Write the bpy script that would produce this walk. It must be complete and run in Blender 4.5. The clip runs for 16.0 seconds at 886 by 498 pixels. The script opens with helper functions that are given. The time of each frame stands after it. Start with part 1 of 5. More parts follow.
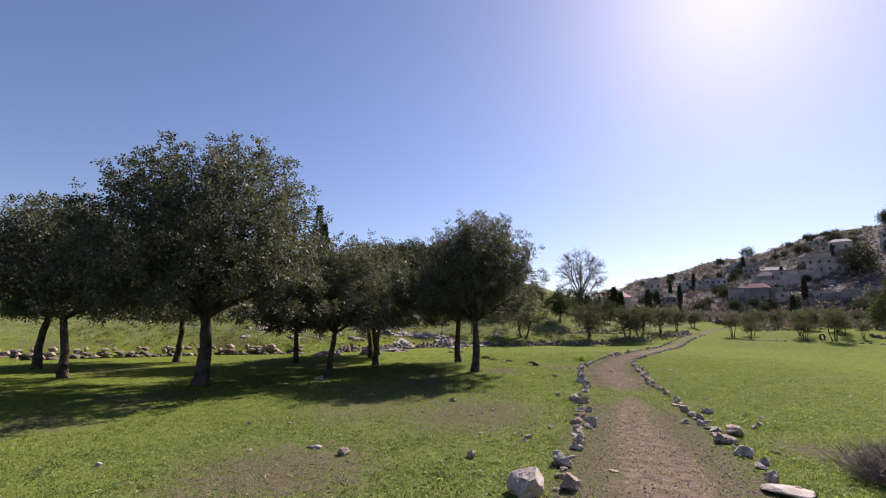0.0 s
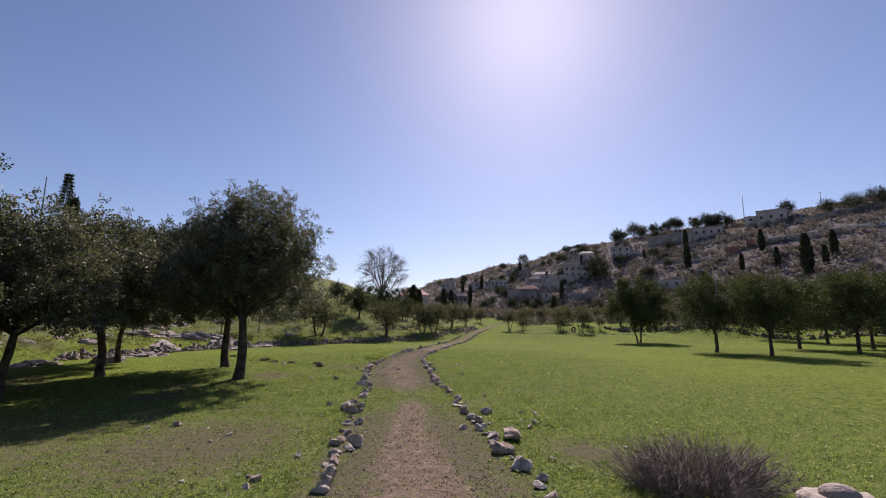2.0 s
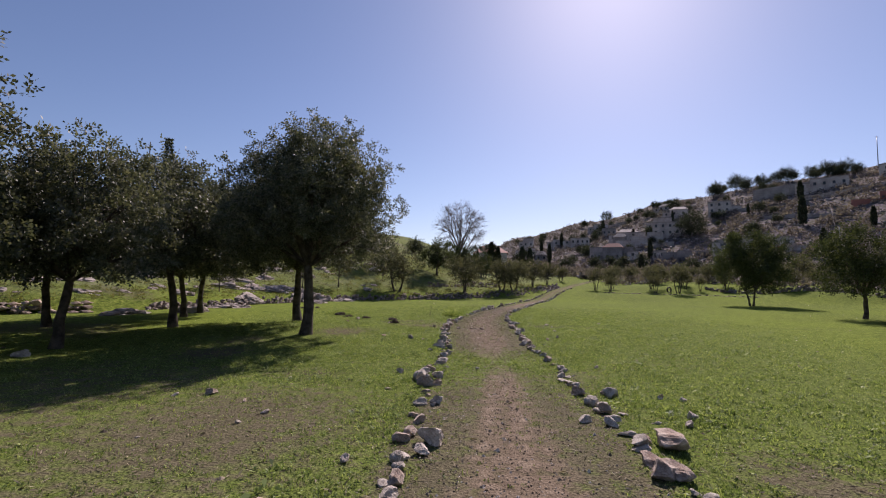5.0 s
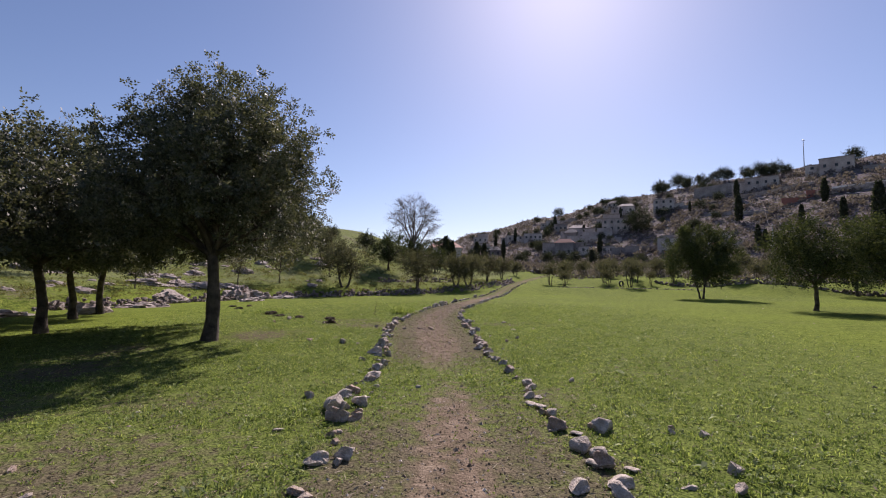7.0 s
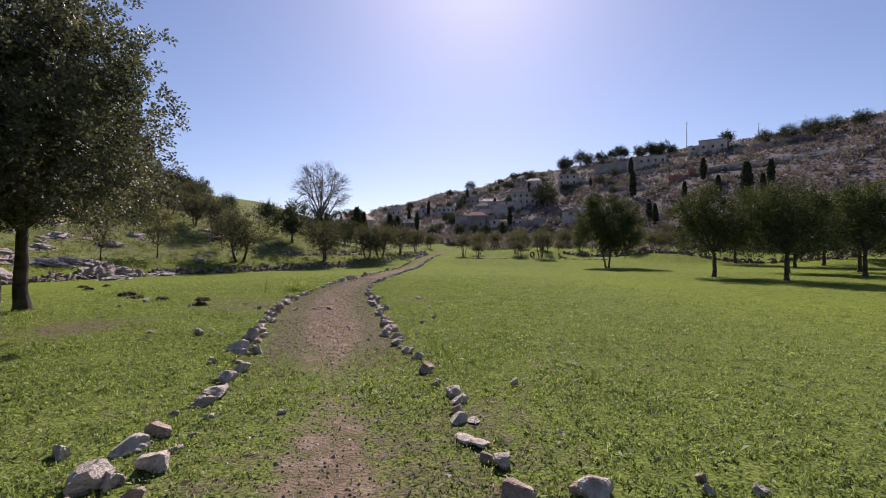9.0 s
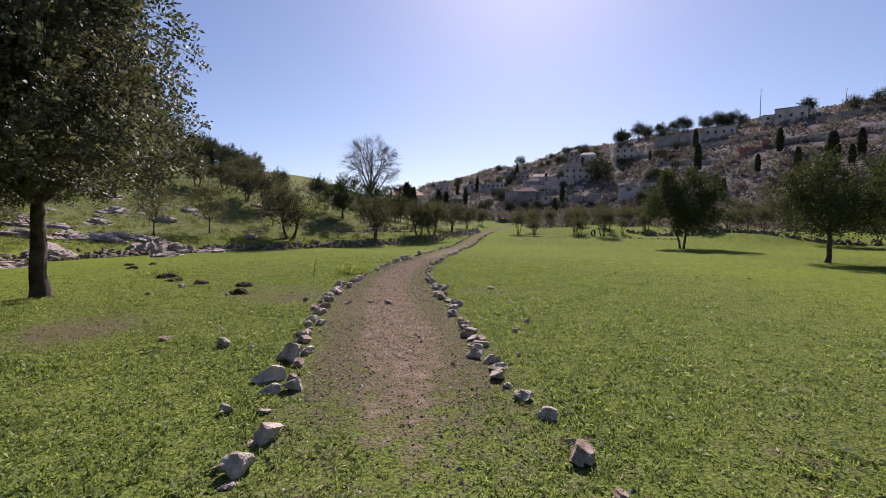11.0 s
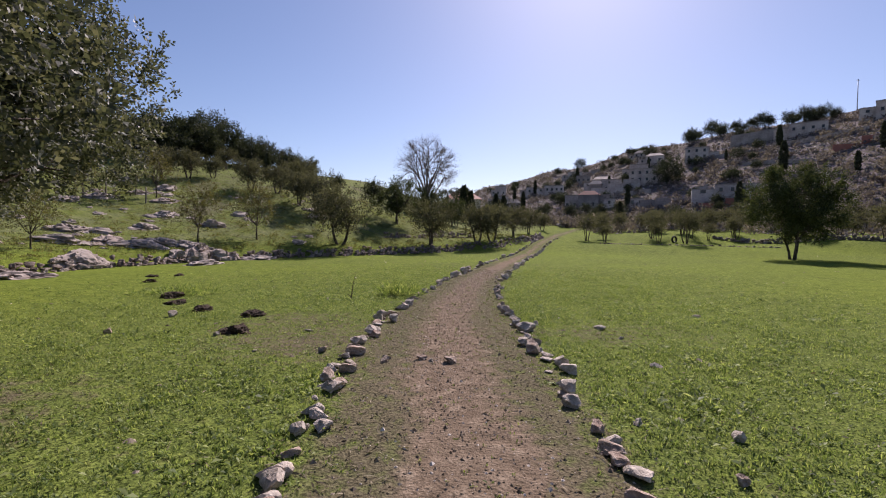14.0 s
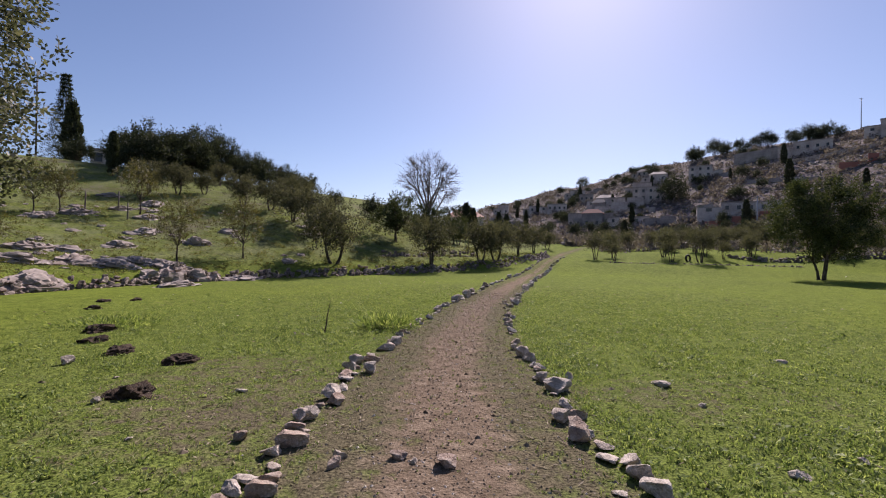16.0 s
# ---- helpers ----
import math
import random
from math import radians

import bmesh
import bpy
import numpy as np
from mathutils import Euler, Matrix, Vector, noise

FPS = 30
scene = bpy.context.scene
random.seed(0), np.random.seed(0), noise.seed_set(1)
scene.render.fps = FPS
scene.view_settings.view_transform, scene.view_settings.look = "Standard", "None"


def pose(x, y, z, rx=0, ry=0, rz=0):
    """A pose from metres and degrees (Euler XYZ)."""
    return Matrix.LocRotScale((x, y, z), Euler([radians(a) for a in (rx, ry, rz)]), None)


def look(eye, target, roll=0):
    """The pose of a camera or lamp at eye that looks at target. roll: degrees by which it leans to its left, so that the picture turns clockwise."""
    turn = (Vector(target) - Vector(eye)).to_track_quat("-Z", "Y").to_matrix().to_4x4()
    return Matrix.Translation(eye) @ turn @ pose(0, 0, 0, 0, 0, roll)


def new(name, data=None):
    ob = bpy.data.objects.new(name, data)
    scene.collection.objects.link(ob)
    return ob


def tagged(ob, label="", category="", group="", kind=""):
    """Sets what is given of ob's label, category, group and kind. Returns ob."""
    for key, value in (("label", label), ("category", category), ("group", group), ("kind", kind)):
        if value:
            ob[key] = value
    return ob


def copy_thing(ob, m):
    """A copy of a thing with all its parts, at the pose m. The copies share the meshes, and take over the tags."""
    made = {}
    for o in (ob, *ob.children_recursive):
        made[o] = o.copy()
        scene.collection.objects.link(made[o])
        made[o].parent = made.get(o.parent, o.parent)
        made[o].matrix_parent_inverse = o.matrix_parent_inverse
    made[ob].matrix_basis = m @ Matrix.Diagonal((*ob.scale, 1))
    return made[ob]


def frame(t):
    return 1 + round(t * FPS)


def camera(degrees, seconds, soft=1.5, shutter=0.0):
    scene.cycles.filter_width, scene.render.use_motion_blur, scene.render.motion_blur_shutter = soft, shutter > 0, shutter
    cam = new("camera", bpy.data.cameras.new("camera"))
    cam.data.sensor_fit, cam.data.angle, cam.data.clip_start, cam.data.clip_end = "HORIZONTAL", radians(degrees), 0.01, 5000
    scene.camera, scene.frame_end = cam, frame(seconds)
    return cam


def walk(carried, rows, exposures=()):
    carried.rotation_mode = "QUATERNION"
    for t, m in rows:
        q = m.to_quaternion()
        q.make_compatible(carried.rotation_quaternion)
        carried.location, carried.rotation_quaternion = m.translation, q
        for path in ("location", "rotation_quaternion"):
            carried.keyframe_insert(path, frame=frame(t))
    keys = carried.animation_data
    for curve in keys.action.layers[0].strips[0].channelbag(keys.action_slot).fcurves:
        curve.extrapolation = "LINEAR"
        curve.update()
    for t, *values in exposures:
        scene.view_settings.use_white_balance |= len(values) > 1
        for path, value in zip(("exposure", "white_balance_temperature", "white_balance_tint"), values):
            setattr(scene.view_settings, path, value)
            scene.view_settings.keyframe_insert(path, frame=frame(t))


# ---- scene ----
cam = camera(88.0, 16.0, 1.1)
PATH = [
    (0, (0.545, 1.576, 1.712), (-0.206, 3.399, 2.044), 0.9),
    (0.5, (0.603, 2.124, 1.707), (0.093, 4.028, 2.044), 0.7),
    (1, (0.729, 2.698, 1.699), (0.398, 4.641, 2.039), 0.5),
    (1.5, (0.777, 3.25, 1.679), (0.646, 5.218, 2.013), 0.2),
    (2, (0.81, 3.767, 1.657), (0.863, 5.739, 1.987), 0.1),
    (2.5, (0.815, 4.293, 1.626), (0.918, 6.264, 1.95), 0.1),
    (3, (0.754, 4.724, 1.623), (0.871, 6.698, 1.925), 0.2),
    (3.5, (0.767, 4.985, 1.573), (0.691, 6.965, 1.844), 0.7),
    (4, (0.669, 5.289, 1.536), (0.404, 7.261, 1.742), 1.2),
    (6.5, (0.409, 7.804, 1.475), (0.127, 9.78, 1.606), 0.9),
    (7, (0.534, 8.308, 1.437), (0.45, 10.302, 1.571), 0.6),
    (7.5, (0.634, 8.814, 1.402), (0.78, 10.804, 1.542), 0.1),
    (8, (0.72, 9.393, 1.369), (1.031, 11.363, 1.514), -0.1),
    (8.5, (0.751, 9.994, 1.33), (1.055, 11.968, 1.431), -0.2),
    (9, (0.725, 10.564, 1.318), (1.016, 12.543, 1.338), -0.1),
    (11.5, (0.186, 13.492, 1.438), (0.176, 15.49, 1.351), 0.5),
    (12, (0.111, 14.069, 1.432), (0.003, 16.065, 1.342), 0.6),
    (12.5, (0.044, 14.62, 1.465), (-0.094, 16.613, 1.376), 0.7),
    (13, (-0.002, 15.216, 1.482), (-0.166, 17.207, 1.393), 0.7),
    (13.5, (-0.036, 15.759, 1.522), (-0.2, 17.75, 1.445), 0.7),
    (14, (-0.053, 16.326, 1.521), (-0.204, 18.319, 1.455), 0.6),
    (14.5, (-0.135, 16.859, 1.527), (-0.279, 18.853, 1.469), 0.6),
    (15, (-0.129, 17.387, 1.518), (-0.279, 19.381, 1.48), 0.5),
    (15.5, (-0.17, 17.928, 1.511), (-0.325, 19.922, 1.5), 0.5),
    (16, (-0.136, 18.489, 1.494), (-0.298, 20.482, 1.51), 0.6),
]
EXPOSURES = ((0.0, 0.87, 6500, 28), (1.0, 0.68, 6500, 28), (2.5, 0.53, 6500, 28), (4.2, 0.51, 6500, 28), (6.5, 0.64, 6500, 28), (16.0, 0.68, 6500, 28))
walk(cam, [(t, look(eye, target, roll)) for t, eye, target, roll in PATH], EXPOSURES)

# ---- light ----
SUN_EL, SUN_AZ = 37.8, 13.0
world = bpy.data.worlds.new("sky")
scene.world = world
world.use_nodes = True
wn, wl = world.node_tree.nodes, world.node_tree.links
sky = wn.new("ShaderNodeTexSky")
sky.sky_type = "NISHITA"
sky.sun_disc = False
sky.sun_elevation = radians(SUN_EL)
sky.sun_rotation = radians(SUN_AZ)
sky.altitude, sky.air_density, sky.dust_density, sky.ozone_density = 400, 1.0, 0.56, 3.2
wl.new(sky.outputs[0], wn["Background"].inputs[0])
wn["Background"].inputs[1].default_value = 0.068
sun = new("sun", bpy.data.lights.new("sun", "SUN"))
sun.data.energy, sun.data.angle, sun.data.color = 5.0, radians(0.53), (1.0, 0.95, 0.86)
toward = Vector((math.sin(radians(SUN_AZ)) * math.cos(radians(SUN_EL)), math.cos(radians(SUN_AZ)) * math.cos(radians(SUN_EL)), math.sin(radians(SUN_EL))))
sun.matrix_world = look(toward * 60, (0, 0, 0))


# ---- the lie of the land ----
def smooth(a, b, v):
    v = min(1.0, max(0.0, (v - a) / (b - a)))
    return v * v * (3 - 2 * v)


def along(knots, v):
    """A smooth run through knots of (place, value)."""
    if v <= knots[0][0]:
        return knots[0][1]
    for i in range(len(knots) - 1):
        (a, p), (b, q) = knots[i], knots[i + 1]
        if v <= b:
            before = knots[i - 1] if i else knots[i]
            after = knots[i + 2] if i + 2 < len(knots) else knots[i + 1]
            m0, m1 = (q - before[1]) / (b - before[0]), (after[1] - p) / (after[0] - a)
            u, w = (v - a) / (b - a), b - a
            return (2 * u**3 - 3 * u**2 + 1) * p + (u**3 - 2 * u**2 + u) * w * m0 + (3 * u**2 - 2 * u**3) * q + (u**3 - u**2) * w * m1
    return knots[-1][1]


PATH_MIDDLE = ((-30, 2.0), (0, 1.0), (7, 0.8), (13, 0.42), (18, 0.05), (23, -0.48), (27, -0.5), (32, -0.05), (40, 1.3), (47, 2.6), (54, 4.2), (66, 7.2), (78, 10.6), (100, 18), (130, 30))
PATH_HALF = ((0, 1.25), (8, 1.15), (13, 1.05), (18, 1.0), (23, 1.15), (28, 0.95), (40, 0.85), (130, 0.8))
LEFT_EDGE = ((7.2, -0.39), (9.8, -0.34), (12.5, -0.57), (15.3, -0.78), (18.9, -1.22), (21.5, -1.54), (24.4, -1.64), (27.9, -1.45), (30.7, -1.12), (32.5, -0.84))
RIGHT_EDGE = ((7.9, 2.02), (10.0, 1.87), (12.2, 1.57), (14.8, 1.37), (18.5, 0.97), (21.9, 0.81), (24.2, 0.62), (27.2, 0.46), (30.4, 0.62))
WALL_LINE = ((-40, -34), (0, -27), (14, -23.5), (20.5, -20.5), (24, -17.4), (30, -15.7), (34.5, -15.0), (38.3, -13.7), (42.6, -11.6), (46, -8.6), (53, -2), (57, 2.1), (64, 5.6), (80, 9.5), (110, 17), (140, 27))


CREST = ((-75, 9.0), (-45, 8.6), (-30, 7.4), (-18, 5.7), (-4, 4.2), (2, 6.4), (10, 8.2), (20, 10.4), (30, 11.6), (40, 12.4), (53, 13.2), (75, 13.8))


def crest_angle(az):
    """How high the skyline of the far slope stands, in degrees, by compass angle."""
    for (a, u), (b, v) in zip(CREST, CREST[1:]):
        if az <= b:
            return u + (v - u) * smooth(a, b, max(a, az))
    return CREST[-1][1]


def height(x, y):
    """The lie of the land: a flat meadow, a rocky slope on one side, a town hill across the valley on the other."""
    z = 0.05 * max(0.0, y - 47) * smooth(47, 62, y)
    z = min(z, 4.2 + 0.01 * max(0.0, y - 131))
    s = 0.75 * (along(WALL_LINE, y) - x)
    if s > 0:
        k = 0.05 + 0.23 * smooth(6, -12, x)
        rise = s if s < 30 else 30 + 9 * (1 - math.exp(-(s - 30) / 9))
        rise *= 1 - 0.3 * smooth(60, 78, y) * smooth(-30, -14, x)
        z += k * rise + 0.3 * smooth(0, 0.5, s) - 0.02 * max(0.0, s - 55)
    dx, dy = x - 0.5, y - 12.0
    r, az = math.hypot(dx, dy), math.degrees(math.atan2(dx, dy))
    if az > -12 and dy > -120:
        foot = 125 - 25 * smooth(15, 50, az)
        top = 400 - 130 * smooth(0, 45, az)
        peak = top * math.tan(math.radians(crest_angle(az))) - 2
        if r > foot:
            u = (r - foot) / (top - foot)
            hill = peak * (smooth(0, 1, u) * 0.45 + min(u, 1.0) * 0.55) if u < 1 else peak - 0.04 * (r - top)
            z += max(0.0, hill - z) * smooth(-12, -2, az)
        if az > 10:
            bank = smooth(55, 62, r + 3 * math.sin(az * 0.4)) * smooth(10, 22, az)
            z += 0.7 * bank * (1 - smooth(foot - 10, foot + 20, r))
    return z + 0.13 * math.exp(-((x + 5.9) ** 2 + (y - 20) ** 2) / 7.8)


def worn(x, y):
    """How bare the path is trodden, from 0 in the grass to 1 in the middle."""
    off = abs(x - along(PATH_MIDDLE, y)) / along(PATH_HALF, y)
    if off > 2.5 or y > 125:
        return -0.3
    d = 1.08 - 1.08 * smooth(0.1, 0.8, off) + 0.42 * noise.noise(Vector((x * 0.9, y * 0.55, 3)))
    d -= 0.75 * math.exp(-(((y - 14.9) / 1.6) ** 2)) + 0.4 * math.exp(-(((y - 11.9) / 1.1) ** 2)) + 0.3 * smooth(36, 60, y)
    return d


def thin(x, y):
    """How thin the grass is: 0 lush, 1 bare soil and litter."""
    b = smooth(0.12, 0.5, noise.noise(Vector((x * 0.33, y * 0.3, 8.5))) + 0.25 * noise.noise(Vector((x * 1.3, y * 1.3, 2)))) * (1 - 0.6 * smooth(1.5, 3.5, x)) * (0.62 - 0.42 * smooth(24, 34, y) * (1 - smooth(14, 18, -x)))
    for px, py, r in ((-2.5, 10.7, 2.1), (-3.4, 6.2, 1.6), (-4.2, 19.2, 1.1), (-2.4, 22.4, 0.9), (-5.5, 15.0, 1.0), (2.9, 10.2, 0.8)):
        q = math.hypot(x - px, (y - py) * 0.8) / r
        if q < 1.3:
            b = max(b, 0.95 * (1 - smooth(0.1, 1.3, q)))
    off = abs(x - along(PATH_MIDDLE, y)) / along(PATH_HALF, y)
    return max(b, (0.6 + 0.32 * (1 - smooth(12.6, 13.8, y)) + 0.35 * smooth(15.5, 18, y) - 0.3 * smooth(34, 45, y)) * (1 - smooth(0.85, 1.3, off)) * (1 - 0.75 * math.exp(-(((y - 14.6) / 1.4) ** 2))))


# ---- materials ----
def material(name, rough=0.9, metal=0.0, spec=0.3):
    m = bpy.data.materials.new(name)
    m.use_nodes = True
    b = m.node_tree.nodes["Principled BSDF"]
    b.inputs["Roughness"].default_value, b.inputs["Metallic"].default_value = rough, metal
    b.inputs["Specular IOR Level"].default_value = spec
    return m, m.node_tree.nodes, m.node_tree.links, b


def rgb(c):
    return (*c, 1.0)


def noise_at(nodes, links, scale, detail=4.0, rough=0.55, coord="Object"):
    tc = nodes.new("ShaderNodeTexCoord")
    n = nodes.new("ShaderNodeTexNoise")
    n.inputs["Scale"].default_value, n.inputs["Detail"].default_value, n.inputs["Roughness"].default_value = scale, detail, rough
    links.new(tc.outputs[coord], n.inputs["Vector"])
    return n.outputs["Fac"]


def ramp(nodes, links, fac, *stops):
    r = nodes.new("ShaderNodeValToRGB")
    while len(r.color_ramp.elements) < len(stops):
        r.color_ramp.elements.new(0.5)
    for e, (at, c) in zip(r.color_ramp.elements, stops):
        e.position, e.color = at, rgb(c)
    links.new(fac, r.inputs[0])
    return r.outputs[0]


def mixed(nodes, links, fac, a, b, how="MIX"):
    m = nodes.new("ShaderNodeMix")
    m.data_type, m.blend_type = "RGBA", how
    for value, slot in ((fac, m.inputs[0]), (a, m.inputs[6]), (b, m.inputs[7])):
        if isinstance(value, (int, float)):
            slot.default_value = value
        elif isinstance(value, tuple):
            slot.default_value = rgb(value)
        else:
            links.new(value, slot)
    return m.outputs[2]


def calc(nodes, links, op, a, b=0.0, clamp=False):
    m = nodes.new("ShaderNodeMath")
    m.operation, m.use_clamp = op, clamp
    for value, slot in ((a, m.inputs[0]), (b, m.inputs[1])):
        if isinstance(value, (int, float)):
            slot.default_value = value
        else:
            links.new(value, slot)
    return m.outputs[0]


def bumped(nodes, links, bsdf, fac, strength=0.4, distance=0.02):
    b = nodes.new("ShaderNodeBump")
    b.inputs["Strength"].default_value, b.inputs["Distance"].default_value = strength, distance
    links.new(fac, b.inputs["Height"])
    links.new(b.outputs[0], bsdf.inputs["Normal"])


def speckled(name, dark, light, scale=6.0, rough=0.9, bump=0.5, dist=0.02, big=None, spec=0.25):
    """Two scales of mottling between two colours, with relief, and a slight shade of its own for each object."""
    m, n, l, b = material(name, rough, 0, spec)
    fine = noise_at(n, l, scale * 5, 5)
    broad = noise_at(n, l, big or scale * 0.6, 4)
    col = mixed(n, l, ramp(n, l, broad, (0.35, (0, 0, 0)), (0.65, (1, 1, 1))), dark, light)
    col = mixed(n, l, 0.45, col, ramp(n, l, fine, (0.3, (0.35, 0.35, 0.35)), (0.7, (1.0, 1.0, 1.0))), "MULTIPLY")
    info = n.new("ShaderNodeObjectInfo")
    col = mixed(n, l, 0.5, col, ramp(n, l, info.outputs["Random"], (0, (0.74, 0.7, 0.66)), (0.5, (1.0, 0.97, 0.92)), (1, (1.0, 0.88, 0.8))), "MULTIPLY")
    l.new(col, b.inputs["Base Color"])
    bumped(n, l, b, fine, bump, dist)
    return m


def foliage(name, dark, mid, light, rough=0.45, through_light=0.25, spec=0.4):
    """Leaves: each its own shade, glossy on top, with a little light coming through."""
    m, n, l, b = material(name, rough, 0, spec)
    geo = n.new("ShaderNodeNewGeometry")
    col = ramp(n, l, geo.outputs["Random Per Island"], (0, dark), (0.55, mid), (1, light))
    broad = noise_at(n, l, 0.9, 2)
    col = mixed(n, l, 0.6, col, ramp(n, l, broad, (0.3, (0.62, 0.66, 0.6)), (0.7, (1.0, 1.0, 0.95))), "MULTIPLY")
    l.new(col, b.inputs["Base Color"])
    t = n.new("ShaderNodeBsdfTranslucent")
    l.new(mixed(n, l, 1.0, col, (1.0, 1.0, 0.55), "MULTIPLY"), t.inputs[0])
    mix = n.new("ShaderNodeMixShader")
    mix.inputs[0].default_value = through_light
    l.new(b.outputs[0], mix.inputs[1])
    l.new(t.outputs[0], mix.inputs[2])
    l.new(mix.outputs[0], n["Material Output"].inputs["Surface"])
    return m


def plain(name, c, rough=0.8, metal=0.0, scale=3.0, vary=0.25):
    m, n, l, b = material(name, rough, metal)
    f = noise_at(n, l, scale, 5)
    l.new(mixed(n, l, f, tuple(v * (1 - vary) for v in c), tuple(min(1, v * (1 + vary)) for v in c)), b.inputs["Base Color"])
    bumped(n, l, b, f, 0.2, 0.01)
    return m


def ground_material():
    m, n, l, b = material("meadow", 1.0, 0, 0.02)
    dirt_at, wild_at, thin_at, sward_at = (n.new("ShaderNodeAttribute") for _ in range(4))
    dirt_at.attribute_name, wild_at.attribute_name, thin_at.attribute_name = "dirt", "wild", "thin"
    sward_at.attribute_name = "sward"
    fine, clump, patch, wide = (noise_at(n, l, s, d) for s, d in ((38, 5), (5.5, 5), (0.75, 4), (0.11, 3)))
    grit = noise_at(n, l, 75, 3, 0.7)
    turf = ramp(n, l, clump, (0.28, (0.045, 0.07, 0.017)), (0.48, (0.126, 0.166, 0.033)), (0.72, (0.218, 0.25, 0.06)))
    turf = mixed(n, l, ramp(n, l, wide, (0.4, (0, 0, 0)), (0.65, (0.7, 0.7, 0.7))), turf, (0.163, 0.21, 0.033))
    turf = mixed(n, l, 0.75, turf, ramp(n, l, fine, (0.36, (0.22, 0.25, 0.2)), (0.58, (1.15, 1.15, 1.12))), "MULTIPLY")
    turf = mixed(n, l, 0.8, turf, ramp(n, l, noise_at(n, l, 2.1, 6, 0.65), (0.34, (0.62, 0.66, 0.6)), (0.5, (1.0, 1.0, 1.0)), (0.66, (1.14, 1.1, 1.0))), "MULTIPLY")
    turf = mixed(n, l, 0.8, turf, ramp(n, l, noise_at(n, l, 13, 4, 0.7), (0.36, (0.5, 0.52, 0.48)), (0.5, (1.0, 1.0, 1.0)), (0.64, (1.22, 1.2, 1.1))), "MULTIPLY")
    # thatch under the blades, with the shade between tufts put into its colour
    shaded_thatch = ramp(n, l, fine, (0.36, (0.03, 0.04, 0.014)), (0.6, (0.15, 0.19, 0.05)))
    turf = mixed(n, l, calc(n, l, "MULTIPLY", sward_at.outputs["Fac"], 0.65), turf, shaded_thatch)
    straw = ramp(n, l, fine, (0.3, (0.048, 0.04, 0.027)), (0.65, (0.15, 0.124, 0.085)))
    bare = calc(n, l, "ADD", thin_at.outputs["Fac"], calc(n, l, "MULTIPLY", calc(n, l, "SUBTRACT", clump, 0.5), 2.3))
    bare = ramp(n, l, bare, (0.27, (0, 0, 0)), (0.92, (0.9, 0.9, 0.9)))
    turf = mixed(n, l, bare, turf, straw)
    # scrub soil paled towards mauve: distance haze is put into these colours
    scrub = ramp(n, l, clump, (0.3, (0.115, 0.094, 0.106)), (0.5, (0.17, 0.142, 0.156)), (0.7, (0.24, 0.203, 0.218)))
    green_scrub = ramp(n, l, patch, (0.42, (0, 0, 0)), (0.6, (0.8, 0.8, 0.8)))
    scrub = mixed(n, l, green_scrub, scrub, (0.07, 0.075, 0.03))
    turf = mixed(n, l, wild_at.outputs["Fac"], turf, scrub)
    soil = ramp(n, l, clump, (0.25, (0.095, 0.07, 0.048)), (0.55, (0.185, 0.14, 0.1)), (0.8, (0.3, 0.238, 0.175)))
    soil = mixed(n, l, ramp(n, l, grit, (0.6, (0, 0, 0)), (0.72, (1, 1, 1))), soil, (0.42, 0.35, 0.28))
    soil = mixed(n, l, 0.7, soil, ramp(n, l, fine, (0.28, (0.35, 0.33, 0.32)), (0.55, (1, 1, 1))), "MULTIPLY")
    edge = calc(n, l, "ADD", dirt_at.outputs["Fac"], calc(n, l, "MULTIPLY", calc(n, l, "SUBTRACT", clump, 0.5), 1.1))
    edge = ramp(n, l, edge, (0.38, (0, 0, 0)), (0.85, (1, 1, 1)))
    l.new(mixed(n, l, edge, turf, soil), b.inputs["Base Color"])
    bumped(n, l, b, calc(n, l, "ADD", fine, calc(n, l, "MULTIPLY", clump, 1.5)), 0.7, 0.03)
    return m


MEADOW = ground_material()
BLADE = foliage("grass_blades", (0.06, 0.1, 0.032), (0.19, 0.265, 0.082), (0.42, 0.47, 0.2), 0.6, 0.55, 0.2)
DEAD_LEAF = foliage("dead_leaves", (0.06, 0.047, 0.033), (0.12, 0.095, 0.066), (0.22, 0.18, 0.13), 0.9, 0.1, 0.1)
DRYGRASS = foliage("dry_stalks", (0.1, 0.075, 0.05), (0.18, 0.14, 0.1), (0.36, 0.3, 0.22), 0.8, 0.2, 0.2)
CAROB = foliage("carob_leaves", (0.05, 0.06, 0.045), (0.105, 0.115, 0.088), (0.2, 0.195, 0.16), 0.55, 0.34, 0.24)
CAROB_DULL = foliage("dull_carob_leaves", (0.035, 0.046, 0.024), (0.066, 0.082, 0.038), (0.11, 0.125, 0.06), 0.75, 0.28, 0.12)
OLIVE = foliage("olive_leaves", (0.05, 0.052, 0.038), (0.09, 0.092, 0.066), (0.145, 0.143, 0.108), 0.8, 0.42, 0.1)
YOUNG = foliage("young_leaves", (0.06, 0.06, 0.02), (0.12, 0.11, 0.04), (0.2, 0.18, 0.07), 0.55, 0.3, 0.3)
PINE = foliage("pine_needles", (0.028, 0.036, 0.025), (0.05, 0.06, 0.04), (0.08, 0.09, 0.06), 0.75, 0.25, 0.15)
# bush colour lightened and cooled to carry the haze over the far hill
HAZED_SCRUB = foliage("hazed_scrub_leaves", (0.12, 0.1, 0.112), (0.185, 0.158, 0.174), (0.255, 0.222, 0.24), 0.8, 0.25, 0.15)
BARK = speckled("carob_bark", (0.045, 0.036, 0.03), (0.14, 0.115, 0.095), 7, 0.95, 0.9, 0.03)
